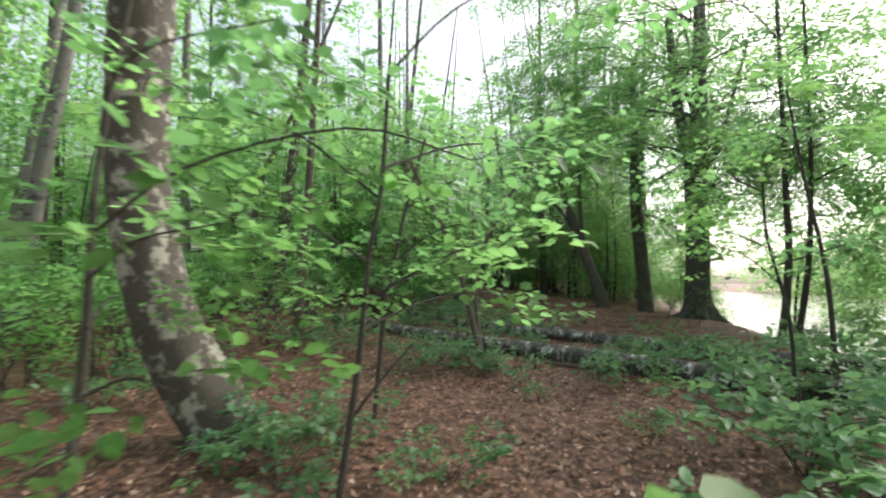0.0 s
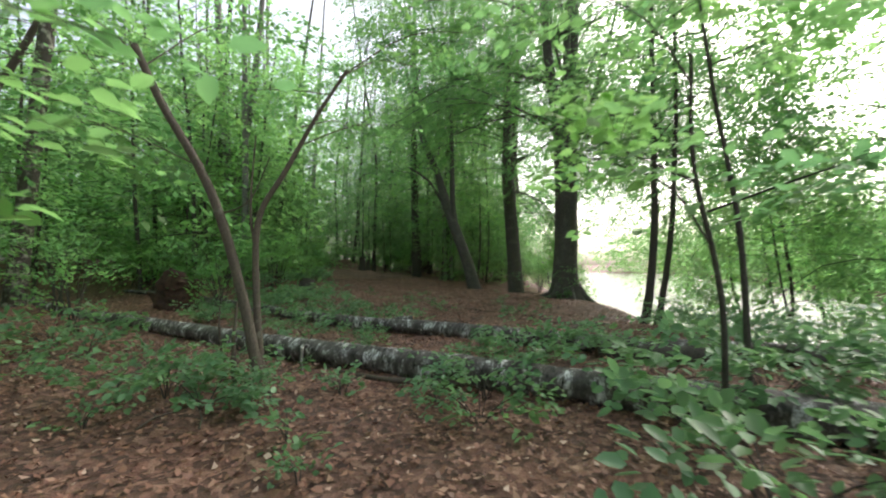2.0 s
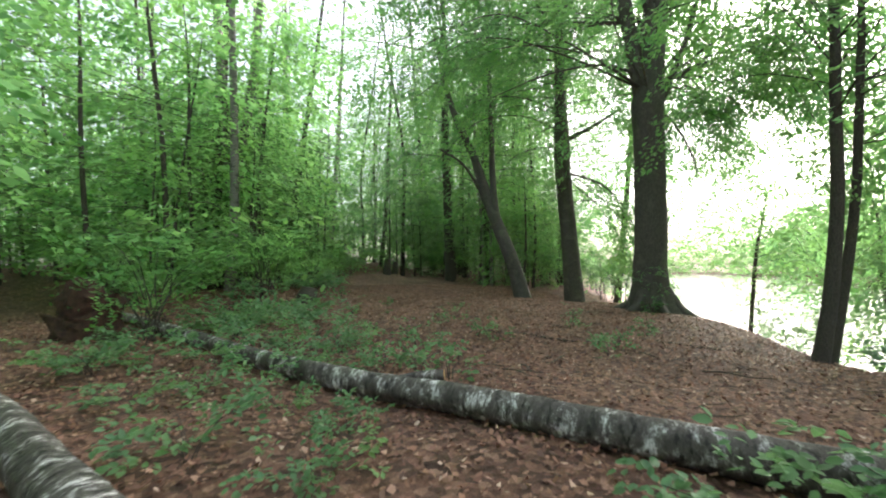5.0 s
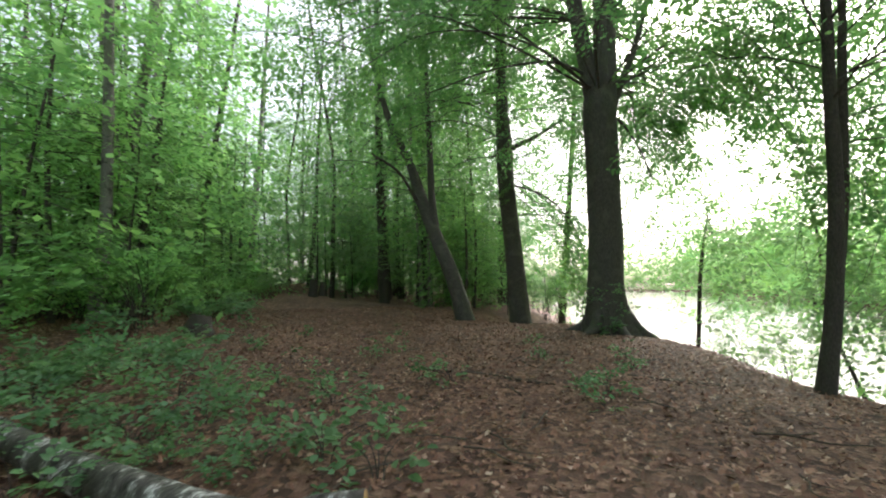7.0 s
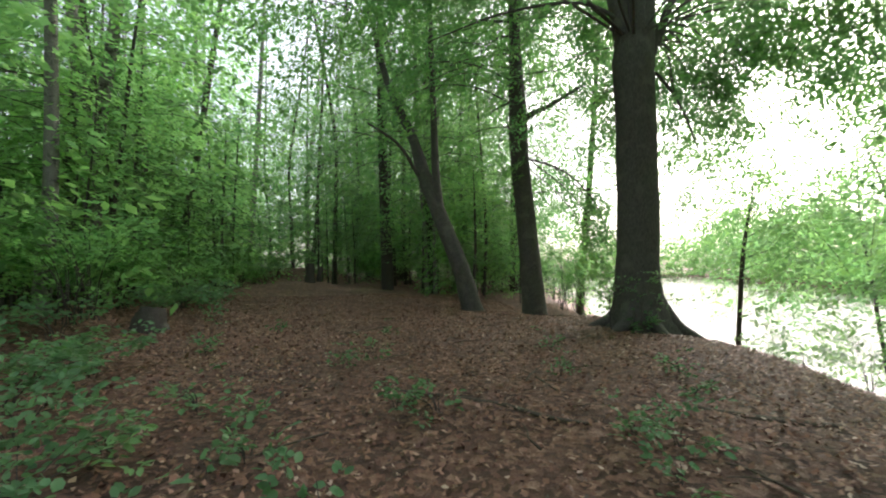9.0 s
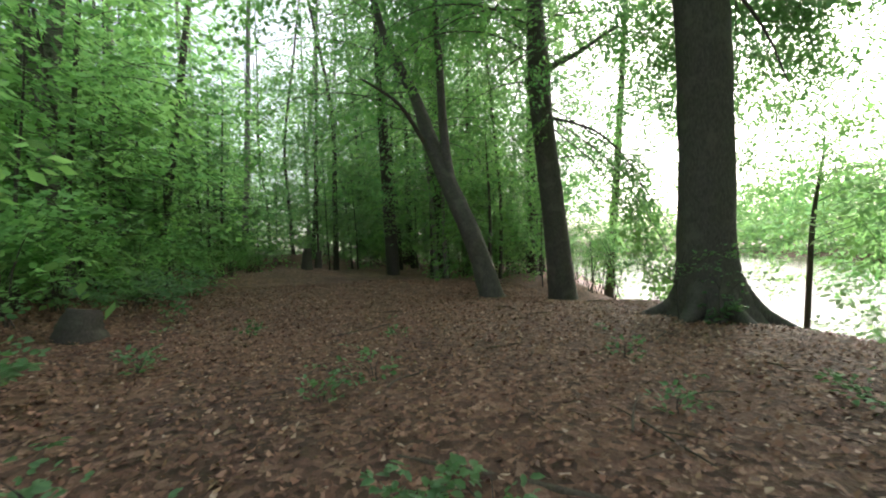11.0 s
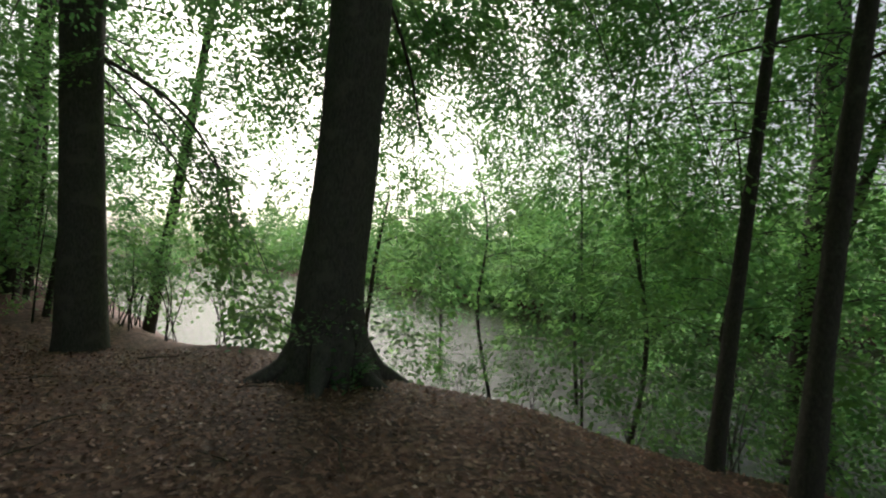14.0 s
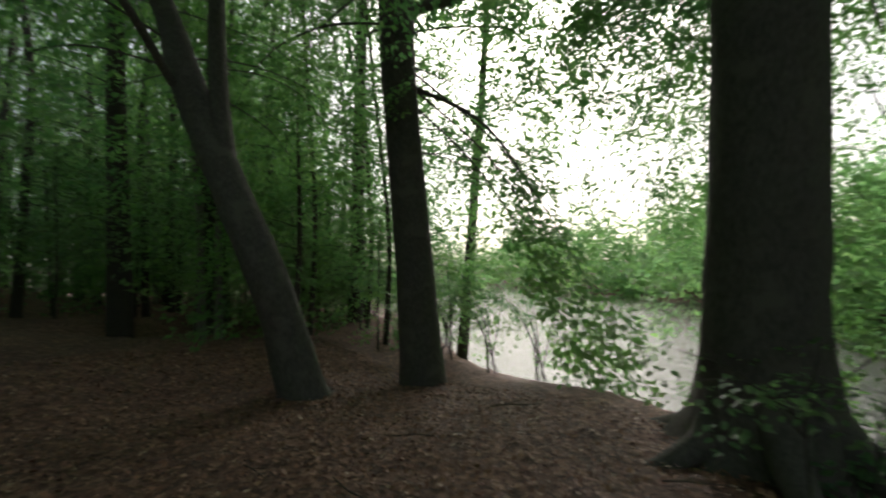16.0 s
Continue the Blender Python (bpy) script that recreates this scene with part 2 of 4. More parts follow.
def leaves(sprays, leaf, rs, per=34, width=0.6, sides=4, tilt=0.28, twigs=0.0):
    """Leaves on sprays (rows: place 3, way 3, size): arrays of corners and quads."""
    sp = np.asarray(sprays, dtype=float)
    K = len(sp)
    pos, d, size = sp[:, :3], sp[:, 3:6].copy(), sp[:, 6]
    d /= np.linalg.norm(d, axis=1)[:, None] + 1e-9
    up = np.tile([0, 0, 1.0], (K, 1)) + 0.25 * rs.randn(K, 3)
    side = np.cross(d, up)
    side /= np.linalg.norm(side, axis=1)[:, None] + 1e-9
    nrm = np.cross(side, d)
    T = [spray_template(per, rs) for _ in range(6)]
    pick = rs.randint(6, size=K)
    P = np.stack([t[0] for t in T])[pick]
    A = np.stack([t[1] for t in T])[pick]
    P = P * size[:, None, None]
    base = pos[:, None] + P[..., :1] * d[:, None] + P[..., 1:2] * side[:, None] + P[..., 2:] * nrm[:, None]
    lw = np.cos(A)[..., None] * d[:, None] + np.sin(A)[..., None] * side[:, None] + tilt * rs.randn(K, per, 1) * nrm[:, None] + np.array([0, 0, -0.15])
    lw /= np.linalg.norm(lw, axis=2)[..., None]
    n2 = nrm[:, None] + tilt * rs.randn(K, per, 3)
    ls = np.cross(lw, n2)
    ls /= np.linalg.norm(ls, axis=2)[..., None] + 1e-9
    L = leaf * (0.65 + 0.6 * rs.rand(K, per, 1))
    W = L * width * 0.5
    ln = np.cross(ls, lw)
    if sides == 4:
        c = np.stack([base, base + lw * L * 0.45 + ls * W, base + lw * L, base + lw * L * 0.45 - ls * W], 2)
        n = K * per
        return c.reshape(-1, 3), np.arange(n * 4).reshape(n, 4)
    fold = 0.12 * L
    c = np.stack([base, base + lw * L * 0.28 + ls * W * 0.9 + ln * fold * 0.6, base + lw * L * 0.68 + ls * W * 0.8 + ln * fold * 0.4, base + lw * L - ln * fold * 0.5,
                  base + lw * L * 0.68 - ls * W * 0.8 + ln * fold * 0.4, base + lw * L * 0.28 - ls * W * 0.9 + ln * fold * 0.6], 2)
    n = K * per
    o = (np.arange(n) * 6)[:, None]
    q = np.concatenate([o + np.array([0, 1, 2, 3]), o + np.array([0, 3, 4, 5])], 1).reshape(-1, 4)
    return c.reshape(-1, 3), q


def spray_twigs(sprays, r=0.004):
    """A thin three-sided stem along each spray."""
    sp = np.asarray(sprays, dtype=float)
    d = sp[:, 3:6] / (np.linalg.norm(sp[:, 3:6], axis=1)[:, None] + 1e-9)
    side = np.cross(d, [0, 0, 1.0]) + 1e-6
    side /= np.linalg.norm(side, axis=1)[:, None]
    up = np.cross(side, d)
    a, b = sp[:, :3], sp[:, :3] + d * sp[:, 6:7] * 0.9 - np.array([0, 0, 0.06]) * sp[:, 6:7]
    off = [up * r, -up * r * 0.5 + side * r, -up * r * 0.5 - side * r]
    c = np.stack([a + off[0], a + off[1], a + off[2], b + off[0] * 0.3, b + off[1] * 0.3, b + off[2] * 0.3], 1)
    o = (np.arange(len(sp)) * 6)[:, None]
    q = np.concatenate([o + np.array(f) for f in ([0, 1, 4, 3], [1, 2, 5, 4], [2, 0, 3, 5])], 1).reshape(-1, 4)
    return c.reshape(-1, 3), q


# ---- the ground and the pond ----
HEIGHTS = np.array([(0, 0, -.05), (.8, 1.2, -.06), (1.4, 2.5, -.1), (1.8, 3.9, -.1), (2.1, 5.2, -.08), (2, 7.5, -.02), (2.7, 8.2, -.08), (3.6, 10, -.08), (4.2, 12.5, -.08), (4.8, 13.9, .02), (5.2, 14.9, .1), (5.8, 16.5, .12),
    (3.2, 9.8, .02), (10.6, 17.5, -.22), (10.7, 22.4, -.4), (8.3, 22.3, -.02), (9.6, 12.1, -.45), (7.4, 30.6, .05), (9.5, 31, .0), (3.5, 30, 1.0), (-1, 20, .6), (-6, 12, .3), (-8, 2, .1), (-2, 4, -.05), (7, 8, -.15)])
HEIGHTS = np.vstack([HEIGHTS, [(6, 2, -.15), (0, 14, .15), (7, 14.5, -.02), (8.5, 17.5, -.05), (0, -8, 0), (-15, 15, .8), (-12, 30, 1.6), (2, 45, 1.8), (12, 45, .6), (6.5, 19.5, .12), (20, 60, 1), (5.2, 25, .42), (5.4, 29, .6), (6.3, 33, .7)]])
BANK = np.array([(5.5, -30), (6.5, -8), (7.6, 0), (8.6, 6), (9.7, 11.2), (10.6, 14.5), (11.5, 17.6), (12.2, 20), (12.7, 24), (13.8, 27), (16.5, 33), (21, 41), (28, 54), (36, 80), (40, 160)], dtype=float)
FAR_BANK = np.array([(34, -60), (37, -10), (40, 6), (44, 16), (58, 34), (85, 70), (110, 110), (110, 160)], dtype=float)
WATER_Z = -2.6


def beyond(x, y, line):
    """How far points lie to the right of a line that runs northwards."""
    a, v = line[:-1], np.diff(line, axis=0)
    p = np.stack([x, y], -1)[:, None]
    u = np.clip(((p - a) * v).sum(-1) / (v * v).sum(-1), 0, 1)
    r = p - (a + u[..., None] * v)
    dd = np.hypot(r[..., 0], r[..., 1])
    i = dd.argmin(1)
    k = np.arange(len(i))
    return dd[k, i] * np.sign(v[i, 1] * r[k, i, 0] - v[i, 0] * r[k, i, 1])


def heights(x, y):
    x, y = np.atleast_1d(np.asarray(x, float)), np.atleast_1d(np.asarray(y, float))
    d = (HEIGHTS[:, 0] - x[:, None]) ** 2 + (HEIGHTS[:, 1] - y[:, None]) ** 2
    w = 1 / (d + 1.2) ** 1.6
    z = (w * HEIGHTS[:, 2]).sum(1) / w.sum(1)
    t = np.maximum(0, beyond(x, y, BANK) + 1.2)
    z = z - np.minimum(3.6, np.where(t < 2.5, 0.12 * t * t, 0.75 + 0.6 * (t - 2.5)))
    far = np.maximum(0, beyond(x, y, FAR_BANK))
    return z + np.minimum(1.6, far * 0.5)


def ground_z(x, y):
    return float(heights(x, y)[0])


def graded(lo, hi, step, reach):
    mid = np.arange(lo, hi + step / 2, step)
    out, s = [], step
    e = hi
    while e < reach:
        s *= 1.22
        e += s
        out.append(e)
    out2, s, e = [], step, lo
    while e > -reach:
        s *= 1.22
        e -= s
        out2.append(e)
    return np.array(out2[::-1] + list(mid) + out)


gx, gy = graded(-8, 16, 0.2, 900), graded(-3, 27, 0.2, 900)
X, Y = np.meshgrid(gx, gy, indexing="ij")
rs = np.random.RandomState(3)
Z = heights(X.ravel(), Y.ravel()).reshape(X.shape)
Z += 0.014 * rs.randn(*Z.shape)
Z += 0.03 * np.sin(X * 1.7 + 0.8 * np.sin(Y * 1.3)) * np.sin(Y * 1.9 + 1)
ni, nj = X.shape
i, j = np.meshgrid(np.arange(ni - 1), np.arange(nj - 1), indexing="ij")
q = np.stack([i * nj + j, (i + 1) * nj + j, (i + 1) * nj + j + 1, i * nj + j + 1], -1).reshape(-1, 4)
ground = tagged(mesh_object("ground", np.stack([X, Y, Z], -1).reshape(-1, 3), q, [GROUND], smooth=True), "forest floor of brown leaf litter sloping down to the pond", "ground", kind="structure")
wx = np.linspace(8, 140, 12)
wy = np.linspace(-80, 200, 12)
WX, WY = np.meshgrid(wx, wy, indexing="ij")
i, j = np.meshgrid(np.arange(11), np.arange(11), indexing="ij")
q = np.stack([i * 12 + j, (i + 1) * 12 + j, (i + 1) * 12 + j + 1, i * 12 + j + 1], -1).reshape(-1, 4)
water = tagged(mesh_object("water", np.stack([WX, WY, WX * 0 + WATER_Z], -1).reshape(-1, 3), q, [WATER]), "calm pond water reflecting the pale sky", "water", kind="structure")


# ---- trees ----
def thing(name, x, y, z, label, category, group=""):
    ob = new(name)
    ob.location = (x, y, z)
    return tagged(ob, label, category, group)


def limb_sprays(pts, rs, count, spread, size, start=0.36, droop=0.15, updown=0.35):
    """Sprays set along a limb."""
    line = smooth_line(pts, 5)
    n = len(line)
    t = start + (1 - start) * rs.rand(count)
    k = np.clip((t * (n - 1)).astype(int), 0, n - 2)
    f = (t * (n - 1) - k)[:, None]
    p = line[k] * (1 - f) + line[k + 1] * f
    d = line[k + 1] - line[k]
    d /= np.linalg.norm(d, axis=1)[:, None] + 1e-9
    side = np.cross(d, [0, 0, 1.0])
    side /= np.linalg.norm(side, axis=1)[:, None] + 1e-9
    s = rs.choice([-1.0, 1.0], count)[:, None]
    off = rs.rand(count, 1) ** 0.7 * spread * (1.1 - t[:, None] * 0.6)
    w = side * s + d * (0.4 + 0.5 * rs.rand(count, 1)) + np.c_[np.zeros(count), np.zeros(count), -droop + updown * 0.4 * rs.randn(count)]
    p = p + w / np.linalg.norm(w, axis=1)[:, None] * off + np.c_[np.zeros((count, 2)), updown * 0.5 * rs.randn(count) - droop * off[:, 0]]
    return np.c_[p, w, size * (0.7 + 0.6 * rs.rand(count))]


def build_tree(name, label, category, trunk, radii, bark, leafmat, limbs, leaf=0.09, per=30, sides=14, seed=1, flutes=0.0, group="", arms=(), crown_label="", twigs=True, spray=0.9, density=26, rough=0.04, many=False):
    """trunk: points in the world. arms: (points, r0, r1). limbs: (points, sprays) with foliage along them."""
    rs = np.random.RandomState(seed)
    o = np.array(trunk[0], float)
    t = thing(name, *o, label, category, group)
    v, q = tube(np.array(trunk) - o, radii, sides, 5, rough, rs, flutes)
    mesh_object("trunk", v, q, [bark], t, smooth=True)
    for pts, r0, r1 in arms:
        v, q = tube(np.array(pts) - o, np.linspace(r0, r1, len(pts)), max(6, sides - 4), 4, rough, rs)
        mesh_object("limb", v, q, [bark], t, smooth=True)
    branches, sprays = [], []
    for pts, r0, count, spread in limbs:
        p = np.array(pts, float) - o
        branches.append(tube(p, np.linspace(r0, 0.006, len(p)), 3 if many else 6, 2 if many else 4, 0.06, rs))
        sprays.append(limb_sprays(p, rs, count, spread, spray))
    if branches:
        if many:
            tagged(mesh_object("branchwork", *join(branches), [bark], t, smooth=True), kind="stuff")
        else:
            for v, q in branches:
                mesh_object("limb", v, q, [bark], t, smooth=True)
        sp = np.vstack(sprays)
        parts = leaves(sp, leaf, rs, per)
        c = mesh_object("crown", *parts, [leafmat], t)
        if crown_label:
            tagged(c, crown_label)
        if twigs:
            tagged(mesh_object("twigwork", *spray_twigs(sp), [bark], c), kind="stuff")
    return t


def whorl(rs, trunk, zs, reach, rise, droop, count, r0=0.05, spread=1.1, ways=None, per_limb=34):
    """Limbs that leave a trunk at the given heights, rise a little and droop at the tips."""
    tr = smooth_line(trunk, 6)
    out = []
    for z in zs:
        for _ in range(count):
            k = int(np.abs(tr[:, 2] - z - rs.uniform(-.4, .4)).argmin())
            lift = rise * rs.uniform(.5, 1.9)
            a = rs.uniform(0, 2 * np.pi) if ways is None else radians(90 - rs.uniform(*ways[rs.randint(len(ways))]))
            L = reach * rs.uniform(0.6, 1.15)
            w = np.array([np.cos(a), np.sin(a), 0])
            b = tr[k]
            bend = np.array([-w[1], w[0], 0]) * rs.uniform(-0.25, 0.25) * L
            out.append(([b, b + w * L * 0.35 + [0, 0, lift * L * 0.35], b + w * L * 0.7 + bend * 0.5 + [0, 0, lift * L * 0.45 - droop * L * 0.2], b + w * L + bend + [0, 0, lift * L * 0.35 - droop * L]], r0 * L / 5.5, per_limb, spread))
    return out


# the great beech on the bank
A_TRUNK = [(10.6, 17.5, -0.5), (10.55, 17.45, -0.05), (10.5, 17.42, 0.45), (10.47, 17.39, 1.1), (10.46, 17.26, 2.59), (10.36, 17.09, 4.8), (10.32, 17.04, 5.6), (10.38, 16.98, 6.3)]
A_R = [0.86, 0.64, 0.51, 0.45, 0.425, 0.41, 0.42, 0.32]
A_ARMS = [([(10.28, 17.05, 5.0), (10.12, 17.04, 6.3), (9.72, 17.0, 8.49), (9.4, 16.9, 12)], 0.27, 0.14), ([(10.42, 16.98, 5.5), (10.5, 16.75, 8.46), (10.6, 16.6, 13)], 0.32, 0.16), ([(10.36, 16.9, 5.4), (10.2, 16.7, 7.2), (10.15, 16.5, 9), (10.2, 16.2, 13)], 0.2, 0.1),
          ([(10.5, 16.98, 5.3), (10.85, 16.78, 6.25), (11.29, 16.5, 7.55), (12.0, 16.1, 10.5)], 0.12, 0.05), ([(10.62, 17.0, 5.45), (10.85, 16.85, 5.25), (11.2, 16.65, 4.5), (11.42, 16.5, 3.6)], 0.045, 0.012), ([(10.2, 17.0, 6.4), (9.1, 17.1, 6.75), (7.6, 17.6, 6.6), (6.0, 18.1, 6.0)], 0.05, 0.012)]
for way, reach in ((20, 1.5), (78, 1.2), (140, 1.6), (196, 1.35), (248, 1.55), (305, 1.4)):
    cw, sw = math.cos(radians(90 - way)), math.sin(radians(90 - way))
    A_ARMS.append(([(10.53 + cw * k * reach, 17.43 + sw * k * reach, ground_z(10.53 + cw * k * reach, 17.43 + sw * k * reach) + z) for k, z in ((.24, .55), (.42, .2), (.65, .02), (1.0, -.16))], 0.2, 0.06))
rs = np.random.RandomState(11)
limbs = whorl(rs, [(10.3, 17, 4), (10.4, 16.9, 16)], [6.9, 7.7, 8.5], 6.2, 0.28, 0.2, 5, 0.02, 1.6, ways=[(265, 360), (0, 185)], per_limb=40)
# Upper crown, mostly above the view, thickened to shade the ground.
limbs += whorl(rs, [(10.3, 17, 4), (10.4, 16.9, 16)], [9.2, 10.2, 11.5, 13, 14.5], 7.6, 0.25, 0.1, 7, 0.03, 1.9, per_limb=84)
limbs += whorl(rs, [(10.2, 17, 4), (9.9, 16.9, 16)], [6.9, 7.8, 8.7], 7.4, 0.25, 0.15, 2, 0.018, 2.0, ways=[(245, 330)], per_limb=30)
limbs += whorl(rs, [(10.3, 17, 4), (10.4, 16.9, 16)], [6.2, 6.8], 5.0, 0.35, 0.3, 2, 0.022, 1.3, ways=[(270, 345), (20, 140)], per_limb=60)
limbs += whorl(rs, [(10.3, 17, 4), (10.4, 16.9, 16)], [5.5, 6.1, 6.8, 7.4], 5.2, 0.3, 0.62, 1, 0.026, 1.5, ways=[(60, 150)], per_limb=60)
limbs += whorl(rs, [(10.3, 17, 4), (10.4, 16.9, 16)], [6.0, 6.6, 7.2, 7.9, 8.6, 9.3], 6.6, 0.3, 0.85, 3, 0.026, 1.8, ways=[(50, 180)], per_limb=46)
limbs += whorl(rs, [(10.3, 17, 4), (10.4, 16.9, 16)], [5.7, 6.3, 7.0, 7.8], 6.6, 0.3, 0.22, 2, 0.026, 1.6, ways=[(200, 290)], per_limb=34)
limbs += whorl(rs, [(10.3, 17, 4), (10.4, 16.9, 16)], [6.0, 6.8, 7.6, 8.6], 6.4, 0.25, 0.72, 2, 0.024, 2.2, ways=[(48, 112)], per_limb=52)
limbs += whorl(rs, [(10.3, 17, 4), (10.4, 16.9, 16)], [5.8, 6.6, 7.4, 8.2], 5.2, 0.3, 0.8, 2, 0.024, 1.5, ways=[(10, 70)], per_limb=55)
build_tree("beech_tree", "great grey beech with thick forked trunk and flared roots", "tree", A_TRUNK, A_R, BARK_BEECH, LEAF, limbs, 0.1, 27, 24, 5, 0.35, arms=A_ARMS, spray=1.0)

# the second beech behind it
rs = np.random.RandomState(12)
B_TRUNK = [(10.8, 22.42, -0.7), (10.76, 22.4, -0.3), (10.57, 22.36, 2.22), (10.36, 22.33, 4.93), (10.33, 22.29, 6.37), (10.3, 22.25, 7.64), (10.28, 22.19, 9.44), (10.3, 22.1, 13)]
limbs = whorl(rs, B_TRUNK[2:], [6.2, 6.9, 7.8, 9, 10, 11, 12.5], 4.8, 0.2, 0.35, 5, 0.034, 1.4, ways=[(250, 360), (0, 130)], per_limb=26)
limbs += whorl(rs, B_TRUNK[2:], [8.5, 9.5, 11], 4.6, 0.2, 0.2, 3, 0.034, 1.4, per_limb=28)
limbs += whorl(rs, B_TRUNK[2:], [3.6, 4.3, 5.0, 5.6], 3.4, 0.1, 0.6, 2, 0.026, 1.0, ways=[(30, 120)], per_limb=34)
limbs += [([(10.6, 22.3, 4.6 + k * .3), (11.5 + .2 * k, 21.5 - .1 * k, 3.3 + .2 * k), (12.1 + .3 * k, 20.8 - .2 * k, 1.6), (12.4 + .4 * k, 20.4 - .3 * k, .1 - .25 * k)], .022, 40, 1.0) for k in range(3)]
# Wide top whorl, mostly out of view, added for shade on the floor.
limbs += whorl(rs, B_TRUNK[2:], [9.8, 11, 12.4], 6.6, 0.3, 0.05, 6, 0.034, 1.8, per_limb=70)
build_tree("beech_tree", "tall straight beech with a side bough and drooping leafy branches", "tree", B_TRUNK, [0.52, 0.39, 0.315, 0.3, 0.3, 0.23, 0.18, 0.1], BARK_BEECH, LEAF, limbs, 0.13, 18, 16, 6, 0.2,
           arms=[([(10.4, 22.3, 6.1), (10.8, 22.15, 6.35), (11.47, 21.94, 6.67), (12.53, 21.6, 7.34)], 0.13, 0.05), ([(10.5, 22.3, 4.9), (11.6, 21.6, 4.3), (12.4, 21.2, 3.2), (12.7, 21.0, 2.0)], 0.045, 0.012)])

# the bent tree
rs = np.random.RandomState(13)
C_TRUNK = [(8.6, 22.34, -0.3), (8.52, 22.34, -0.05), (8.3, 22.4, 0.9), (8.02, 22.45, 1.78), (7.72, 22.95, 3.0), (7.4, 23.6, 4.5), (7.2, 24.2, 5.9), (6.7, 24.9, 7.6), (6.4, 25.3, 8.9), (5.9, 25.6, 11.5)]
limbs = whorl(rs, C_TRUNK[3:], [4.6, 5.2, 5.9, 6.7, 7.6, 8.6, 9.6], 4.6, 0.2, 0.2, 3, 0.022, 1.5, ways=[(225, 360), (0, 100)], per_limb=15)
# Extra high whorl, mostly out of view, added to darken the floor below.
limbs += whorl(rs, C_TRUNK[3:], [9.6, 11.2], 6.0, 0.3, 0.05, 6, 0.03, 1.8, per_limb=60)
build_tree("bent_tree", "leaning grey tree with a crooked double trunk and hanging branches", "tree", C_TRUNK, [0.46, 0.34, 0.28, 0.265, 0.25, 0.24, 0.17, 0.15, 0.12, 0.07], BARK_BEECH, LEAF, limbs, 0.15, 13, 14, 7, 0.2,
           arms=[([(7.74, 22.9, 2.8), (7.7, 23.2, 4.6), (7.8, 23.6, 7.5), (7.8, 23.8, 12)], 0.16, 0.07), ([(7.2, 23.5, 4.4), (6.4, 23.0, 5.3), (5.4, 22.7, 5.8)], 0.07, 0.03)])


def simple_tree(name, label, trunk, r, bark, leafmat, zs, reach, seed, per_z=3, leaf=0.14, per=15, per_limb=16, rise=0.25, droop=0.25, spread=0.9, ways=None, group="trees of the wood", spray=0.9, sides=10, arms=(), high=None):
    rs = np.random.RandomState(seed)
    limbs = whorl(rs, trunk, zs, reach, rise, droop, per_z, 0.026, spread, ways, per_limb) if len(zs) else []
    if high:
        x, y = trunk[-1][:2]
        limbs += whorl(rs, [(x, y, 8), (x, y, 16)], high[0], high[1], .2, .1, high[2], .03, 1.8, None, high[3])
    b = list(trunk[0])
    tr = [(b[0], b[1], b[2] - 0.3)] + [tuple(p) for p in trunk]
    tr[1] = (b[0] , b[1], b[2] + 0.02)
    if trunk[-1][2] > 6:
        e, f = np.array(tr[-1], float), np.array(tr[-2], float)
        w = (e - f) / np.linalg.norm(e - f)
        tr += [tuple(e + w * 4 + [0, 0, 0.3]), tuple(e + w * 9 + [0, 0, 0.8])]
    rr = [r * 1.5, r * 1.25] + list(np.linspace(r, r * 0.3, len(tr) - 2))
    return build_tree(name, label, "tree", tr, rr, bark, leafmat, limbs, leaf, per, sides, seed, 0.1, group, arms, twigs=False, spray=spray, many=True)


simple_tree("slim_tree", "tall slim dark trunk in the shade of the wood", [(7.4, 30.6, .05), (7.29, 30.46, 4.45), (7.21, 30.31, 9.05), (7.22, 30.19, 13)], .24, BARK_DARK, LEAF_DARK, [3, 4, 5, 6, 7, 8, 9.5, 11, 12.5], 3.4, 21)
simple_tree("slim_tree", "tall straight dark trunk behind the bent tree", [(9.54, 31, 0), (9.63, 30.8, 4.5), (9.72, 30.57, 10.16), (9.83, 30.39, 14.4)], .3, BARK_DARK, LEAF_DARK, [3.5, 4.5, 6, 7.5, 9, 10.5, 12, 13.5], 3.6, 22)
simple_tree("bank_tree", "short dark broken-topped tree with drooping twigs on the water's edge", [(15.76, 19.41, -2.1), (15.99, 19.24, .97), (16.17, 19.14, 2.25), (16.3, 19.05, 3.0), (16.35, 19.0, 3.6)], .06, BARK_DARK, LEAF_BRIGHT, [-.6, .2, .9, 1.6, 2.2, 2.7, 3.1, 3.4], 2.6, 23, 3, droop=.5, ways=[(40, 210)])
# high adds crown mostly above the view, shading the bank and filling sky.
simple_tree("bank_tree", "slim dark tree growing on the pond bank", [(9.56, 12.11, -.55), (9.67, 11.97, .57), (9.71, 11.81, 2.18), (9.63, 11.7, 3.72), (9.58, 11.61, 4.87), (9.5, 11.5, 8)], .1, BARK_DARK, LEAF, [3.6, 4.2, 4.8, 5.4, 6, 6.8, 7.5], 3.4, 24, 4, leaf=.085, per=26, per_limb=20, droop=.3, ways=[(10, 300)], high=([9, 10, 11, 12, 13.5], 6.0, 4, 34))
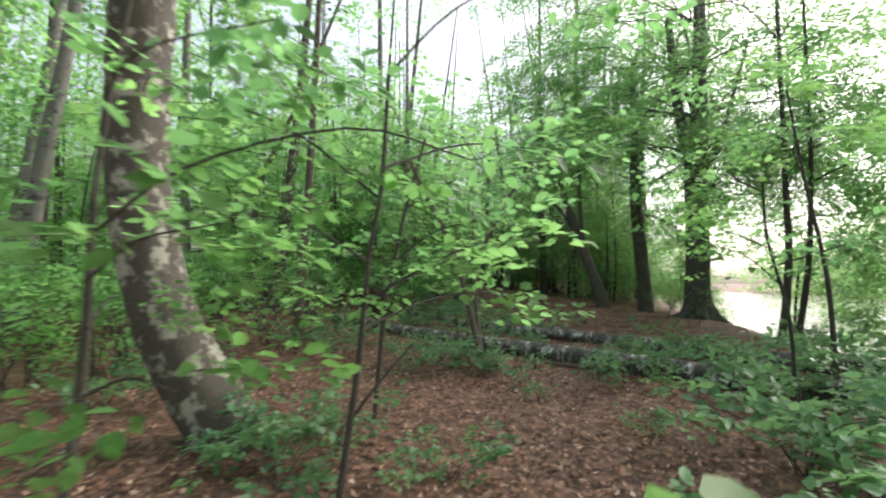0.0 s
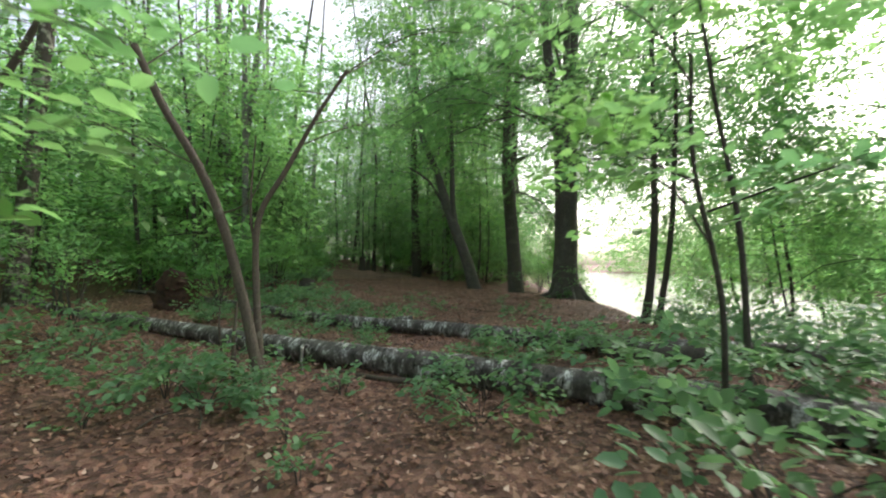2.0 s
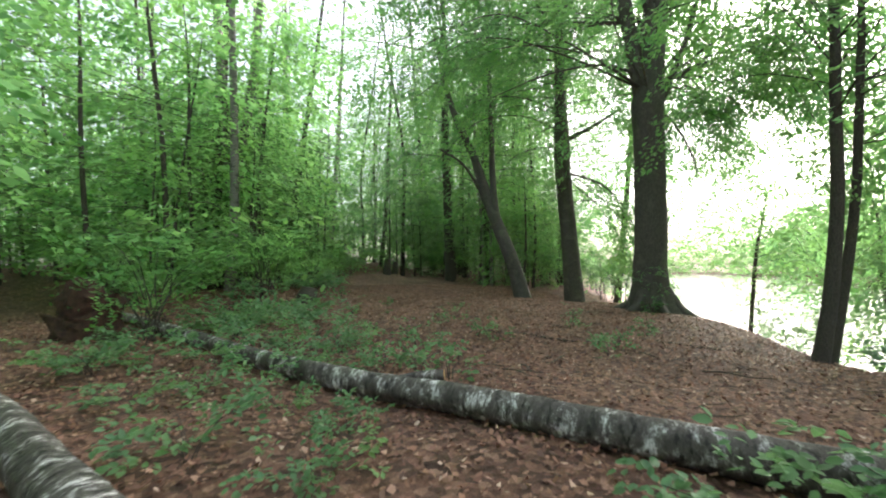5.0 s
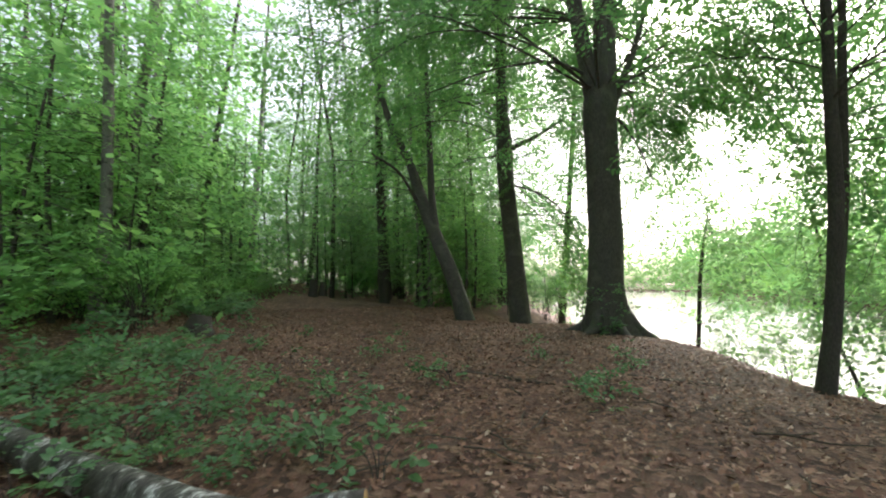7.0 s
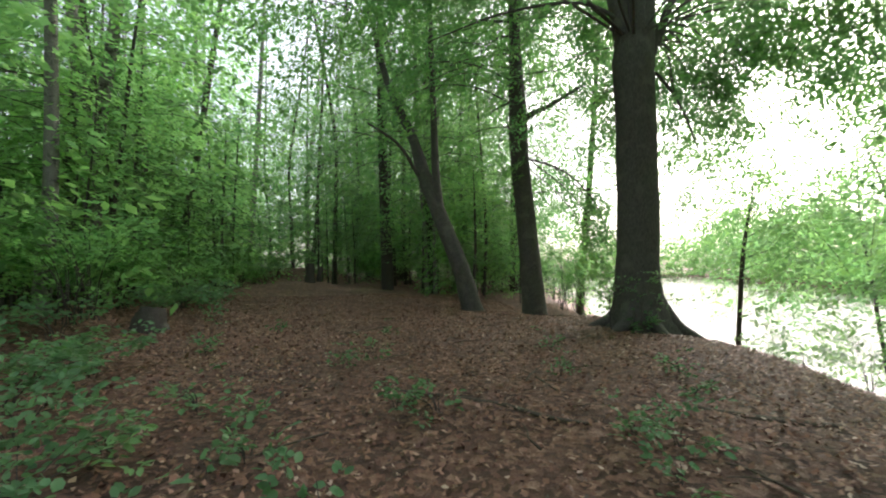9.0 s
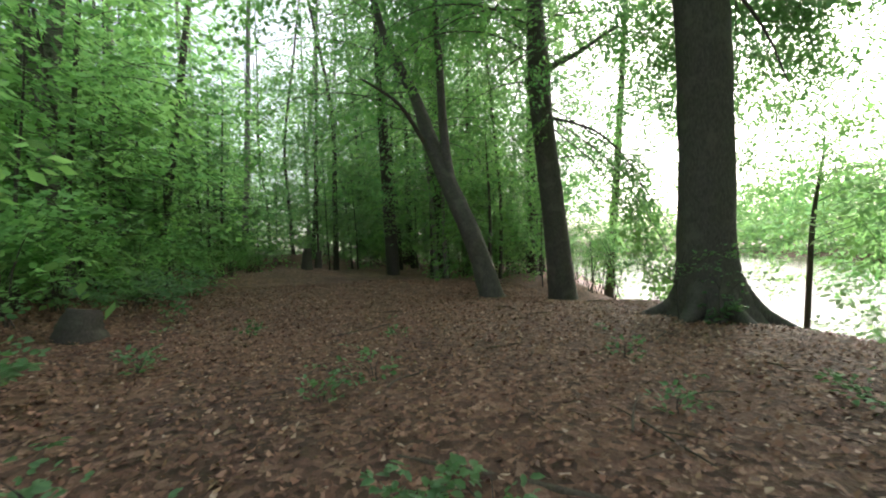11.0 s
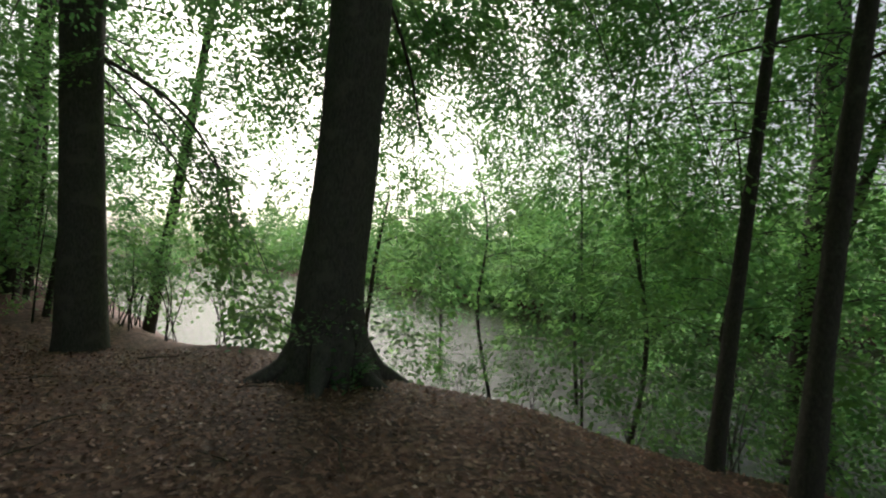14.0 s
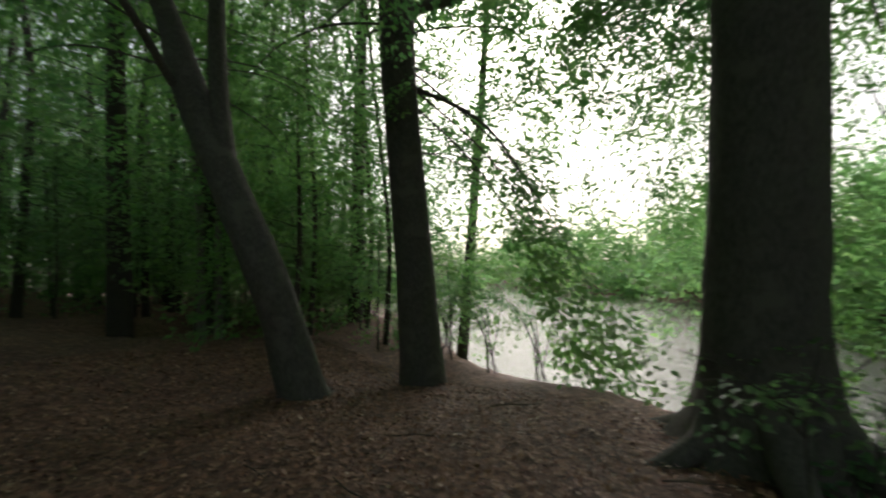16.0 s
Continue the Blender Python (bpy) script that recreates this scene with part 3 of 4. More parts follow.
simple_tree("bank_tree", "slim dark tree leaning on the pond bank", [(10.38, 12.57, -.65), (10.56, 12.36, 1.02), (10.64, 12.19, 2.47), (10.63, 12.02, 4.44), (10.61, 11.94, 5.3), (10.6, 11.9, 8)], .08, BARK_DARK, LEAF, [3.3, 4.2, 5, 5.8, 6.6, 7.4], 3.4, 25, 4, leaf=.085, per=26, per_limb=18, droop=.3, ways=[(0, 200)])
simple_tree("bank_tree", "stout dark tree with a forked stem standing at the waterline", [(15.51, 9.27, -2.0), (15.43, 9.26, .86), (15.38, 9.09, 3.74), (15.29, 9.05, 7.19), (15.2, 9, 12)], .33, BARK_DARK, LEAF, [1.2, 2, 2.7, 3.4, 4.2, 5, 6, 7.5, 9], 4.4, 26, 4, per_limb=17,
            arms=[([(15.4, 9.3, 0.6), (14.6, 9.0, 3), (13.7, 8.6, 6)], .14, .07)])
for k, (x, y, h) in enumerate([(14.2, 11.2, 5.0), (16.4, 13.6, 5.5), (14.4, 7.6, 5.0), (17.2, 10.2, 5.5)]):
    simple_tree("waterside_tree", "young waterside tree with flat tiers of leaves over the pond", [(x, y, -2.3), (x - .5 + .2 * k, y + .3 - .2 * k, 0), (x - 1.1 + .5 * k, y + .2, h * .5), (x - 1.2 + .6 * k, y + .5 - .2 * k, h)], .03, BARK_DARK, LEAF_BRIGHT, list(np.arange(-1.0, h, .62)), 2.3, 200 + k, 3, .12, 20, 12, .2, .45, 1.1, None, "waterside trees", .9, 7)
for k, (x, y, h) in enumerate([(18.6, 16.2, 5.0), (19.0, 13.6, 5.5), (21.0, 18.5, 5.0), (13.4, 8.7, 9.0), (15.2, 12.8, 8.5)]):
    simple_tree("waterside_tree", "leafy tree standing at the water with bright hanging leaves", [(x, y, -2.9), (x - .8 + .2 * k, y + .4 - .2 * k, 0), (x - 1.4 + .4 * k, y + .1, h * .5), (x - 1.7 + .5 * k, y + .6 - .3 * k, h)], .05, BARK_DARK, LEAF_BRIGHT, list(np.arange(1.6, h, .6)), 2.8, 220 + k, 3, .12, 20, 13, .2, .5, 1.2, None, "waterside trees", 1.0, 7)
simple_tree("slim_tree", "slim trunk by the pond behind the beeches", [(14.17, 24.88, -1.1), (14.49, 24.53, 3.01), (14.8, 24.17, 7.29), (14.99, 23.95, 10.2)], .13, BARK_DARK, LEAF, [3.5, 5, 6.5, 8, 9.5], 2.2, 27, 2)
for k, (x, y, h) in enumerate([(12.1, 25.4, 6.5), (11.0, 27.2, 8.0), (12.9, 27.4, 7.0), (9.9, 25.8, 5.5)]):
    simple_tree("slim_tree", "slender leafy tree in the shade behind the beeches", [(x, y, ground_z(x, y)), (x + .2, y, h * .4), (x + .1 * k, y + .2, h)], .06, BARK_DARK, LEAF, list(np.arange(1.2, h, .7)), 2.2, 240 + k, 3, .15, 15, 9, .2, .35, .9)
simple_tree("slim_tree", "slim trunk by the pond behind the beeches", [(13.32, 28.78, .0), (13.47, 28.38, 7.56), (13.6, 28.12, 12.25)], .2, BARK_DARK, LEAF_DARK, [3, 4.5, 6, 7.5, 9, 10.5], 3.0, 28)

simple_tree("birch_tree", "tall pale-barked birch in the wood", [(-3.01, 26.05, 1.1), (-2.64, 25.57, 5.08), (-1.88, 24.9, 9.27), (-1.5, 24.6, 13)], .2, BARK_GREY, LEAF, [7, 8.5, 10, 11.5], 3.0, 31)
simple_tree("slim_tree", "tall slender trunk with patchy bark", [(-5.62, 15.15, .3), (-5.15, 14.84, 4.18), (-4.77, 14.59, 7.5), (-4.49, 14.45, 11)], .18, BARK_SPOTTED, LEAF, [5.5, 7, 8.5, 10], 3.0, 32)
simple_tree("slim_tree", "slim brown trunk among leafy undergrowth", [(-2.89, 9.27, .2), (-2.82, 9.25, 1.69), (-2.72, 9.23, 3.28), (-2.6, 9.2, 7)], .1, BARK_BROWN, LEAF, [3.0, 4, 5, 6], 2.4, 33)
simple_tree("birch_tree", "pale leaning birch trunk", [(-8.8, 9.2, .4), (-8.2, 8.9, 3.4), (-7.57, 8.67, 6.41), (-7, 8.5, 10)], .16, BARK_GREY, LEAF, [5, 7, 9], 2.8, 34)
simple_tree("slim_tree", "slim brown trunk bending over the undergrowth", [(-6.3, 14.85, .6), (-6.22, 14.83, 4.36), (-5.31, 14.78, 6.5)], .1, BARK_BROWN, LEAF_BRIGHT, [3, 4, 5, 6], 2.2, 35)
for k, (bx, by, bz, tx, ty, tz) in enumerate([(-3.87, 32.35, 1.4, -3.52, 32.24, 12), (-1.8, 30.57, 1.1, -.1, 29.98, 11), (.09, 39.44, 1.6, 1.08, 39.11, 15), (-7.68, 37.94, 1.6, -7.14, 37.76, 12), (-2.98, 30.77, 1.2, -2.85, 30.56, 9),
                                               (-4.23, 26.98, 1.1, -3.36, 26.41, 11), (-1.6, 20.55, .7, -1.5, 20.4, 9), (4.09, 42.27, 1.6, 4.85, 42.01, 12)]):
    mid = ((bx * 2 + tx) / 3 + .12, (by * 2 + ty) / 3, (bz * 2 + tz) / 3)
    simple_tree("slim_tree", "slim dark trunk rising out of the undergrowth", [(bx, by, bz), mid, (tx, ty, tz)], .13 + .02 * (k % 3), BARK_DARK if k % 2 else BARK_GREY, LEAF, [5 + k % 3, 7, 9], 2.6, 40 + k, 2)

# the leaning spotted tree close to the start of the walk
N_TRUNK = [(-1.55, 3.75, -0.25), (-1.59, 3.71, -0.02), (-1.97, 3.66, .63), (-2.21, 3.62, 1.19), (-2.37, 3.55, 2.08), (-2.39, 3.49, 2.93), (-2.35, 3.44, 3.7), (-2.3, 3.3, 6), (-2.2, 3.2, 9)]
rs = np.random.RandomState(14)
limbs = whorl(rs, N_TRUNK[4:], [4.5, 5.5, 6.5, 7.5], 2.8, .2, .2, 3, .05, .9)
build_tree("leaning_tree", "crooked leaning tree with lichen-spotted bark", "tree", N_TRUNK, [.3, .27, .25, .235, .225, .225, .22, .17, .1], BARK_SPOTTED, LEAF, limbs, .09, 26, 18, 8, .15, spray=.9, rough=.05)


def sapling(name, label, stems, limbs, bark, leafmat, leaf, per, seed, sides=8, spray=.5, big=6, group="saplings", tilt=.35):
    """A few-stemmed young tree: stems are (points, r0, r1), limbs (points, sprays, spread)."""
    rs = np.random.RandomState(seed)
    o = np.array(stems[0][0][0], float)
    t = thing(name, *o, label, "young tree", group)
    for pts, r0, r1 in stems:
        mesh_object("stem", *tube(np.array(pts) - o, np.linspace(r0, r1, len(pts)), sides, 5, .05, rs), [bark], t, smooth=True)
    br, sp = [], []
    for pts, count, spread in limbs:
        p = np.array(pts, float) - o
        br.append(tube(p, np.linspace(.009, .003, len(p)), 5, 4, .03, rs))
        sp.append(limb_sprays(p, rs, count, spread, spray, 0.1, .08, .15))
    if br:
        for v, q in br:
            mesh_object("branch", v, q, [bark], t, smooth=True)
        sp = np.vstack(sp)
        f = mesh_object("foliage", *leaves(sp, leaf, rs, per, .68, big, tilt), [leafmat], t)
        tagged(mesh_object("twigwork", *spray_twigs(sp, .0022), [bark], f), kind="stuff")
    return t


sapling("sapling", "thin upright sapling with sparse bright leaves", [([(-.42, 2.36, -.06), (-.4, 2.38, .13), (-.32, 2.34, .7), (-.28, 2.32, 1.03), (-.24, 2.28, 1.45), (-.18, 2.26, 1.81), (-.14, 2.2, 2.4)], .022, .01),
        ([(-.35, 2.35, .55), (-.2, 2.4, .75), (-.02, 2.5, .95)], .01, .005)],
        [([(-.28, 2.32, 1.05), (.1, 2.7, 1.2), (.6, 3.1, 1.25)], 12, .35), ([(-.24, 2.3, 1.4), (-.7, 2.6, 1.65), (-1.2, 2.8, 1.75)], 12, .35), ([(-.26, 2.3, 1.2), (.2, 2.2, 1.45), (.55, 2.3, 1.55)], 9, .3),
         ([(-.2, 2.26, 1.75), (-.6, 2.1, 2.05), (-1.1, 1.9, 2.2)], 12, .4), ([(-.18, 2.24, 1.9), (.3, 2.6, 2.15), (.9, 2.9, 2.2)], 12, .4), ([(-.16, 2.2, 2.2), (-.2, 2.9, 2.5), (-.2, 3.6, 2.6)], 12, .4), ([(-.14, 2.2, 2.4), (.2, 1.8, 2.5), (.6, 1.5, 2.5)], 8, .3)],
        BARK_DARK, LEAF_BRIGHT, .075, 14, 61)
sapling("sapling", "young tree with layered bright green leaves beside the path", [([(-1.5, 1.9, -.06), (-1.45, 1.95, .9), (-1.4, 1.9, 1.8), (-1.3, 1.9, 2.6)], .025, .01)],
        [([(-1.42, 1.9, 1.3), (-1.0, 1.6, 1.45), (-.6, 1.45, 1.5)], 10, .3), ([(-1.42, 1.9, 1.5), (-.9, 1.7, 1.75), (-.2, 1.5, 1.85), (.25, 1.55, 1.75)], 14, .3), ([(-1.4, 1.9, 1.1), (-1.7, 2.4, 1.2), (-2, 2.9, 1.2)], 10, .35),
         ([(-1.4, 1.9, 1.9), (-1, 1.5, 2.1), (-.4, 1.4, 2.2)], 14, .4), ([(-1.4, 1.9, .8), (-1.0, 1.6, .95), (-.7, 1.4, .95)], 8, .3)],
        BARK_DARK, LEAF, .08, 13, 62)
sapling("sapling", "young tree reaching leafy branches over the path", [([(-.5, 4.3, -.06), (-.4, 4.2, 1.0), (-.2, 4.1, 2.0), (0, 4.0, 2.7)], .025, .01)],
        [([(-.3, 4.15, 1.5), (.1, 3.8, 1.75), (.7, 3.5, 1.85)], 16, .35), ([(-.35, 4.2, 1.2), (.0, 3.7, 1.4), (.3, 3.4, 1.5)], 12, .3), ([(-.2, 4.1, 2.0), (.3, 3.7, 2.2), (.8, 3.3, 2.2)], 14, .35), ([(-.4, 4.2, .9), (-.9, 4.6, 1.1), (-1.4, 4.8, 1.2)], 12, .35)],
        BARK_DARK, LEAF_BRIGHT, .08, 13, 63)
sapling("sapling", "young tree with bright leaves overhanging the path", [([(4.1, 4.9, -.12), (4.0, 4.8, .9), (3.8, 4.8, 1.8), (3.7, 4.7, 2.5)], .025, .01)],
        [([(3.9, 4.8, 1.3), (3.3, 4.5, 1.6), (2.7, 4.5, 1.75)], 16, .3), ([(3.8, 4.8, 1.7), (3.2, 5.0, 2.0), (2.6, 4.9, 2.1)], 14, .35), ([(3.9, 4.8, 1.5), (4.2, 4.2, 1.7), (4.4, 3.7, 1.8)], 14, .35), ([(3.7, 4.7, 2.3), (3.0, 4.3, 2.4), (2.5, 4.2, 2.4)], 12, .35)],
        BARK_DARK, LEAF_BRIGHT, .085, 13, 64)
sapling("sapling", "taller young tree with spreading bright leafy branches", [([(5.3, 5.7, -.15), (5.25, 5.7, 1.4), (5.1, 5.8, 2.8), (5.0, 5.9, 4.2)], .035, .012)],
        [([(5.1, 5.8, 2.4 + .35 * k), (5.1 + .75 * math.cos(k * 1.9 + 2), 5.8 + .75 * math.sin(k * 1.9 + 2), 2.65 + .35 * k), (5.1 + 1.7 * math.cos(k * 1.9 + 2.2), 5.8 + 1.7 * math.sin(k * 1.9 + 2.2), 2.6 + .35 * k)], 26, .5) for k in range(7)],
        BARK_DARK, LEAF_BRIGHT, .085, 15, 69)
sapling("sapling", "leaf tip of a low shoot close to the path", [([(.5, .2, -.08), (.45, .25, .5), (.36, .3, 1.0), (.34, .33, 1.06)], .006, .003)], [([(.36, .31, 1.0), (.35, .33, 1.06)], 1, .02)], BARK_BROWN, LEAF, .09, 4, 65, spray=.1)
sapling("forked_sapling", "fork-stemmed young tree with smooth brown bark beside the birch log",
        [([(.85, 7.2, -.08), (.78, 7.28, .2), (.63, 7.4, .85), (.41, 7.43, 1.67), (.18, 7.44, 2.23), (-.13, 7.44, 2.79), (-.4, 7.45, 3.4)], .06, .035),
         ([(.88, 7.3, -.06), (.8, 7.4, .3), (.74, 7.5, 1.2), (.78, 7.52, 1.73), (1.01, 7.5, 2.15), (1.18, 7.5, 2.48), (1.4, 7.49, 2.9), (1.7, 7.5, 3.4)], .042, .018),
         ([(.6, 7.2, -.06), (.58, 7.25, .4), (.6, 7.3, .8)], .03, .01), ([(.5, 7.35, -.06), (.42, 7.4, .5), (.4, 7.5, .75)], .015, .006),
         ([(.75, 7.5, 1.25), (.68, 7.55, 1.8), (.72, 7.6, 2.6)], .018, .008), ([(.41, 7.43, 1.7), (.7, 7.35, 1.85), (.9, 7.3, 2.3)], .012, .005)],
        [([(.2, 7.44, 2.2), (-.5, 7.3, 2.5), (-1.2, 7.2, 2.6)], 12, .4), ([(1.2, 7.5, 2.5), (1.8, 7.6, 2.8), (2.4, 7.8, 2.9)], 12, .4), ([(-.2, 7.45, 2.9), (-.4, 8, 3.2), (-.6, 8.6, 3.3)], 14, .4), ([(1.5, 7.5, 3.1), (1.0, 8.0, 3.3), (.4, 8.4, 3.4)], 14, .4), ([(1.6, 7.5, 3.3), (2.2, 8.2, 3.9), (3.0, 8.8, 4.1)], 26, .6), ([(1.6, 7.5, 3.3), (2.4, 7.3, 3.8), (3.3, 7.4, 4.0)], 26, .6),
         ([(-.3, 7.45, 3.2), (-.9, 7.9, 3.8), (-1.6, 8.2, 4.0)], 24, .6), ([(-.3, 7.45, 3.2), (.2, 8.2, 4.1), (.8, 9.0, 4.4)], 26, .6), ([(1.2, 7.5, 2.7), (1.6, 8.4, 3.1), (1.9, 9.2, 3.2)], 18, .5)],
        BARK_BROWN, LEAF, .07, 16, 66, 12)


# fallen logs
def log(name, label, pts, radii, seed, stubs=(), bark=None, sides=18):
    pts = np.array(pts, float)
    o = pts[len(pts) // 2].copy()
    d = pts[-1] - pts[0]
    a = math.atan2(d[1], d[0])
    R = np.array([[math.cos(a), math.sin(a), 0], [-math.sin(a), math.cos(a), 0], [0, 0, 1]])
    t = thing(name, *o, label, "log")
    t.rotation_euler = (0, 0, a)
    rs = np.random.RandomState(seed)
    loc = lambda p: (np.array(p, float) - o) @ R.T
    v, q, e = tube(loc(pts), radii, sides, 7, .07, rs, ends=True)
    mesh_object("log_bark", v, q, [bark or BARK_LOG, WOOD_ROT], t, tris=e, smooth=True, index=[0] * len(q) + [1] * len(e))
    for p, r0, r1 in stubs:
        v, q, e = tube(loc(p), np.linspace(r0, r1, len(p)), 9, 4, .06, rs, ends=True)
        mesh_object("branch_stub", v, q, [bark or BARK_LOG, WOOD_CUT], t, tris=e, smooth=True, index=[0] * len(q) + [1] * len(e))
    return t


def lie(xy, r, lift=0.0):
    return [(x, y, ground_z(x, y) + rr * .8 + lift) for (x, y), rr in zip(xy, r)]


R1 = [.06, .085, .11, .13, .14, .15, .15, .155, .155, .16, .16, .16]
L1 = lie([(-5.6, 14.9), (-3.8, 13.3), (-2.2, 11.85), (-.5, 10.3), (.45, 9.25), (1.35, 8.25), (1.97, 7.62), (2.65, 6.97), (3.3, 6.35), (4.3, 5.4), (5.3, 4.4), (6.4, 3.4)], R1)
L1[0] = (-5.6, 14.9, L1[0][2] + .35)
log("fallen_birch_log", "long fallen birch trunk with peeling white and dark bark", L1, R1, 1,
    [([(1.25, 8.2, .16), (1.2, 7.98, .2), (1.2, 7.75, .06), (1.22, 7.62, -.01)], .025, .018)])
R2 = [.06, .08, .1, .11, .12, .125, .13, .13, .13, .12]
L2 = lie([(-4.5, 18.2), (-3, 16.8), (-.3, 13.5), (1.15, 11.8), (2.3, 10.55), (3.15, 9.75), (3.9, 8.95), (4.8, 8.1), (5.9, 7.4), (7.2, 6.9)], R2, .02)
log("fallen_birch_log", "mossy fallen birch log half hidden by brambles", L2, R2, 2,
    [([(2.55, 10.25, .15), (2.8, 10.22, .2), (3.0, 10.15, .22)], .055, .048)])
R3 = [.09, .12, .14, .15]
log("fallen_log", "dark rotting log at the pond side", lie([(4.9, 7.5), (6, 7.0), (7.2, 6.6), (8.6, 6.3)], R3), R3, 3, bark=BARK_DARK)
R4 = [.02, .03, .035, .03]
log("fallen_branch", "thin reddish dead branch lying along the log", lie([(1.6, 7.55), (2.1, 7.0), (2.8, 6.65), (3.3, 6.5)], R4), R4, 4, bark=BARK_BROWN, sides=8)
R5 = [.012, .02, .022, .018, .01]
log("fallen_branch", "thin dead stick lying on the leaf litter", lie([(4.3, 14.0), (4.6, 13.7), (5.1, 13.2), (5.35, 12.8), (5.6, 12.55)], R5), R5, 5, bark=BARK_BROWN, sides=7)
log("fallen_branch", "grey dead branch poking out of the brambles", [(3.7, 7.3, .02), (4.2, 7.4, .1), (4.8, 7.8, .3), (5.4, 7.9, .3)], [.02, .03, .03, .015], 6, bark=BARK_BROWN, sides=7)
log("fallen_branch", "dead branch on the slope", lie([(6.6, 12.6), (7.1, 12.2), (7.7, 12.1)], [.02, .02, .012]), [.025, .025, .015], 7, bark=BARK_BROWN, sides=7)


rs = np.random.RandomState(171)
twigs = []
for k in range(5):
    pts = [(-.22, 0, .02), (-.07, .03 * rs.randn(), .03), (.08, .03 * rs.randn(), .022), (.24, .04 * rs.randn(), .03)]
    t = thing("fallen_twig", 0, 0, 0, "thin dry brown twig lying on the leaf litter", "twig", "twigs on the ground")
    mesh_object("twig_stem", *tube(pts, [.007, .006, .005, .003], 5, 3, .08, rs), [BARK_BROWN], t, smooth=True)
    mesh_object("side_shoot", *tube([pts[1], (.0, .07, .035), (.05, .13, .03)], [.004, .003, .002], 4, 2, .05, rs), [BARK_BROWN], t, smooth=True)
    twigs.append(t)
for k in range(60):
    y = rs.uniform(5.5, 20)
    x = float(np.interp(y, [5, 10, 13, 17, 20], [2, 4.5, 5.2, 6.5, 7.5])) + rs.uniform(-2.8, 3)
    m = pose(x, y, ground_z(x, y) + .012, 0, 0, rs.uniform(0, 360))
    if k < 5:
        twigs[k].matrix_basis = m
    else:
        copy_thing(twigs[k % 5], m).scale = (rs.uniform(.6, 1.5),) * 3


def stump(x, y, r, h, label, seed):
    z = ground_z(x, y)
    t = thing("tree_stump", x, y, z, label, "tree stump")
    rs = np.random.RandomState(seed)
    v, q, e = tube([(0, 0, -.15), (0, 0, .05), (.02, 0, h * .5), (.05, .02, h)], [r * 1.5, r * 1.2, r, r * .8], 12, 4, .08, rs, ends=True)
    mesh_object("stump_wood", v, q, [BARK_DARK, WOOD_ROT], t, tris=e, smooth=True, index=[0] * len(q) + [1] * len(e))


stump(3.75, 29.5, .2, .8, "dark broken stump at the edge of the undergrowth", 1)
stump(4.2, 30.2, .14, .7, "small dark stump beside a larger one", 2)
stump(.9, 18.5, .25, .35, "low dark stump under leafy shoots", 3)
z = ground_z(-1.9, 14.0)
t = thing("root_plate", -1.9, 14.0, z, "reddish brown upturned root plate of a fallen tree", "tree root")
rs = np.random.RandomState(4)
v, q, e = tube([(0, 0, -.1), (.1, 0, .3), (.05, 0, .6), (.1, 0, .85)], [.7, .62, .5, .2], 22, 7, .3, rs, ends=True)
mesh_object("soil", v * [.62, .35, 1.1], q, [BRACKEN], t, tris=e, smooth=True)


# ---- undergrowth, built as a few kinds and then repeated ----
def shrub(label, h, w, n, leaf, per, leafmat, seed, spray=.5, stems=5, big=4, group="shrubs of the undergrowth", name="shrub"):
    rs = np.random.RandomState(seed)
    t = thing(name, 0, 0, 0, label, "shrub", group)
    st, sp = [], []
    for k in range(stems):
        a = rs.uniform(0, 6.28)
        hh, ww = h * rs.uniform(.6, 1.0), w * rs.uniform(.25, .9)
        pts = [(.05 * h * rs.randn(), .05 * h * rs.randn(), -.08), (.25 * ww * math.cos(a), .25 * ww * math.sin(a), hh * .45), (.6 * ww * math.cos(a), .6 * ww * math.sin(a), hh * .8), (1.1 * ww * math.cos(a), 1.1 * ww * math.sin(a), hh)]
        st.append(tube(pts, [.003 + .005 * h, .003 + .004 * h, .002 + .002 * h, .002], 5, 3, .03, rs))
        sp.append(limb_sprays(pts, rs, n // stems, w * .5, spray, .15, .03, .16))
    for v, q in st:
        mesh_object("stem", v, q, [BARK_DARK], t, smooth=True)
    mesh_object("foliage", *leaves(np.vstack(sp), leaf, rs, per, .65, big), [leafmat], t)
    return t


def scatter(kinds, places, rs):
    """Copies of the kinds at (x, y, size)."""
    first = set()
    places = [q for q in places if not (13.2 < q[1] < 15.0 and -2.7 < q[0] < -1.0)]
    for k, (x, y, s) in enumerate(places):
        ob = kinds[k % len(kinds)]
        m = pose(x, y, ground_z(x, y) - .02, 0, 0, rs.uniform(0, 360))
        if id(ob) not in first:
            first.add(id(ob))
            ob.matrix_basis = m
            ob.scale = (s, s, s)
        else:
            c = copy_thing(ob, m)
            c.scale = (s, s, s)


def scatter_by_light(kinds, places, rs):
    """Light and shade put into leaf colour: paler kinds in the open wood to the west, darker ones to the north."""
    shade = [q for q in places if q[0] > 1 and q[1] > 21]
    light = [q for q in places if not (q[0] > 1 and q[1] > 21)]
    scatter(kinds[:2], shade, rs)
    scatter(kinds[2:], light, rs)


def bank_x(y):
    """Easting of the top of the bank."""
    return float(np.interp(y, BANK[:, 1], BANK[:, 0]))


def border(y):
    """Western edge of the open forest floor."""
    return float(np.interp(y, [8, 12, 16, 22, 32, 40], [.6, .6, 1.0, 1.6, 3.0, 5]))


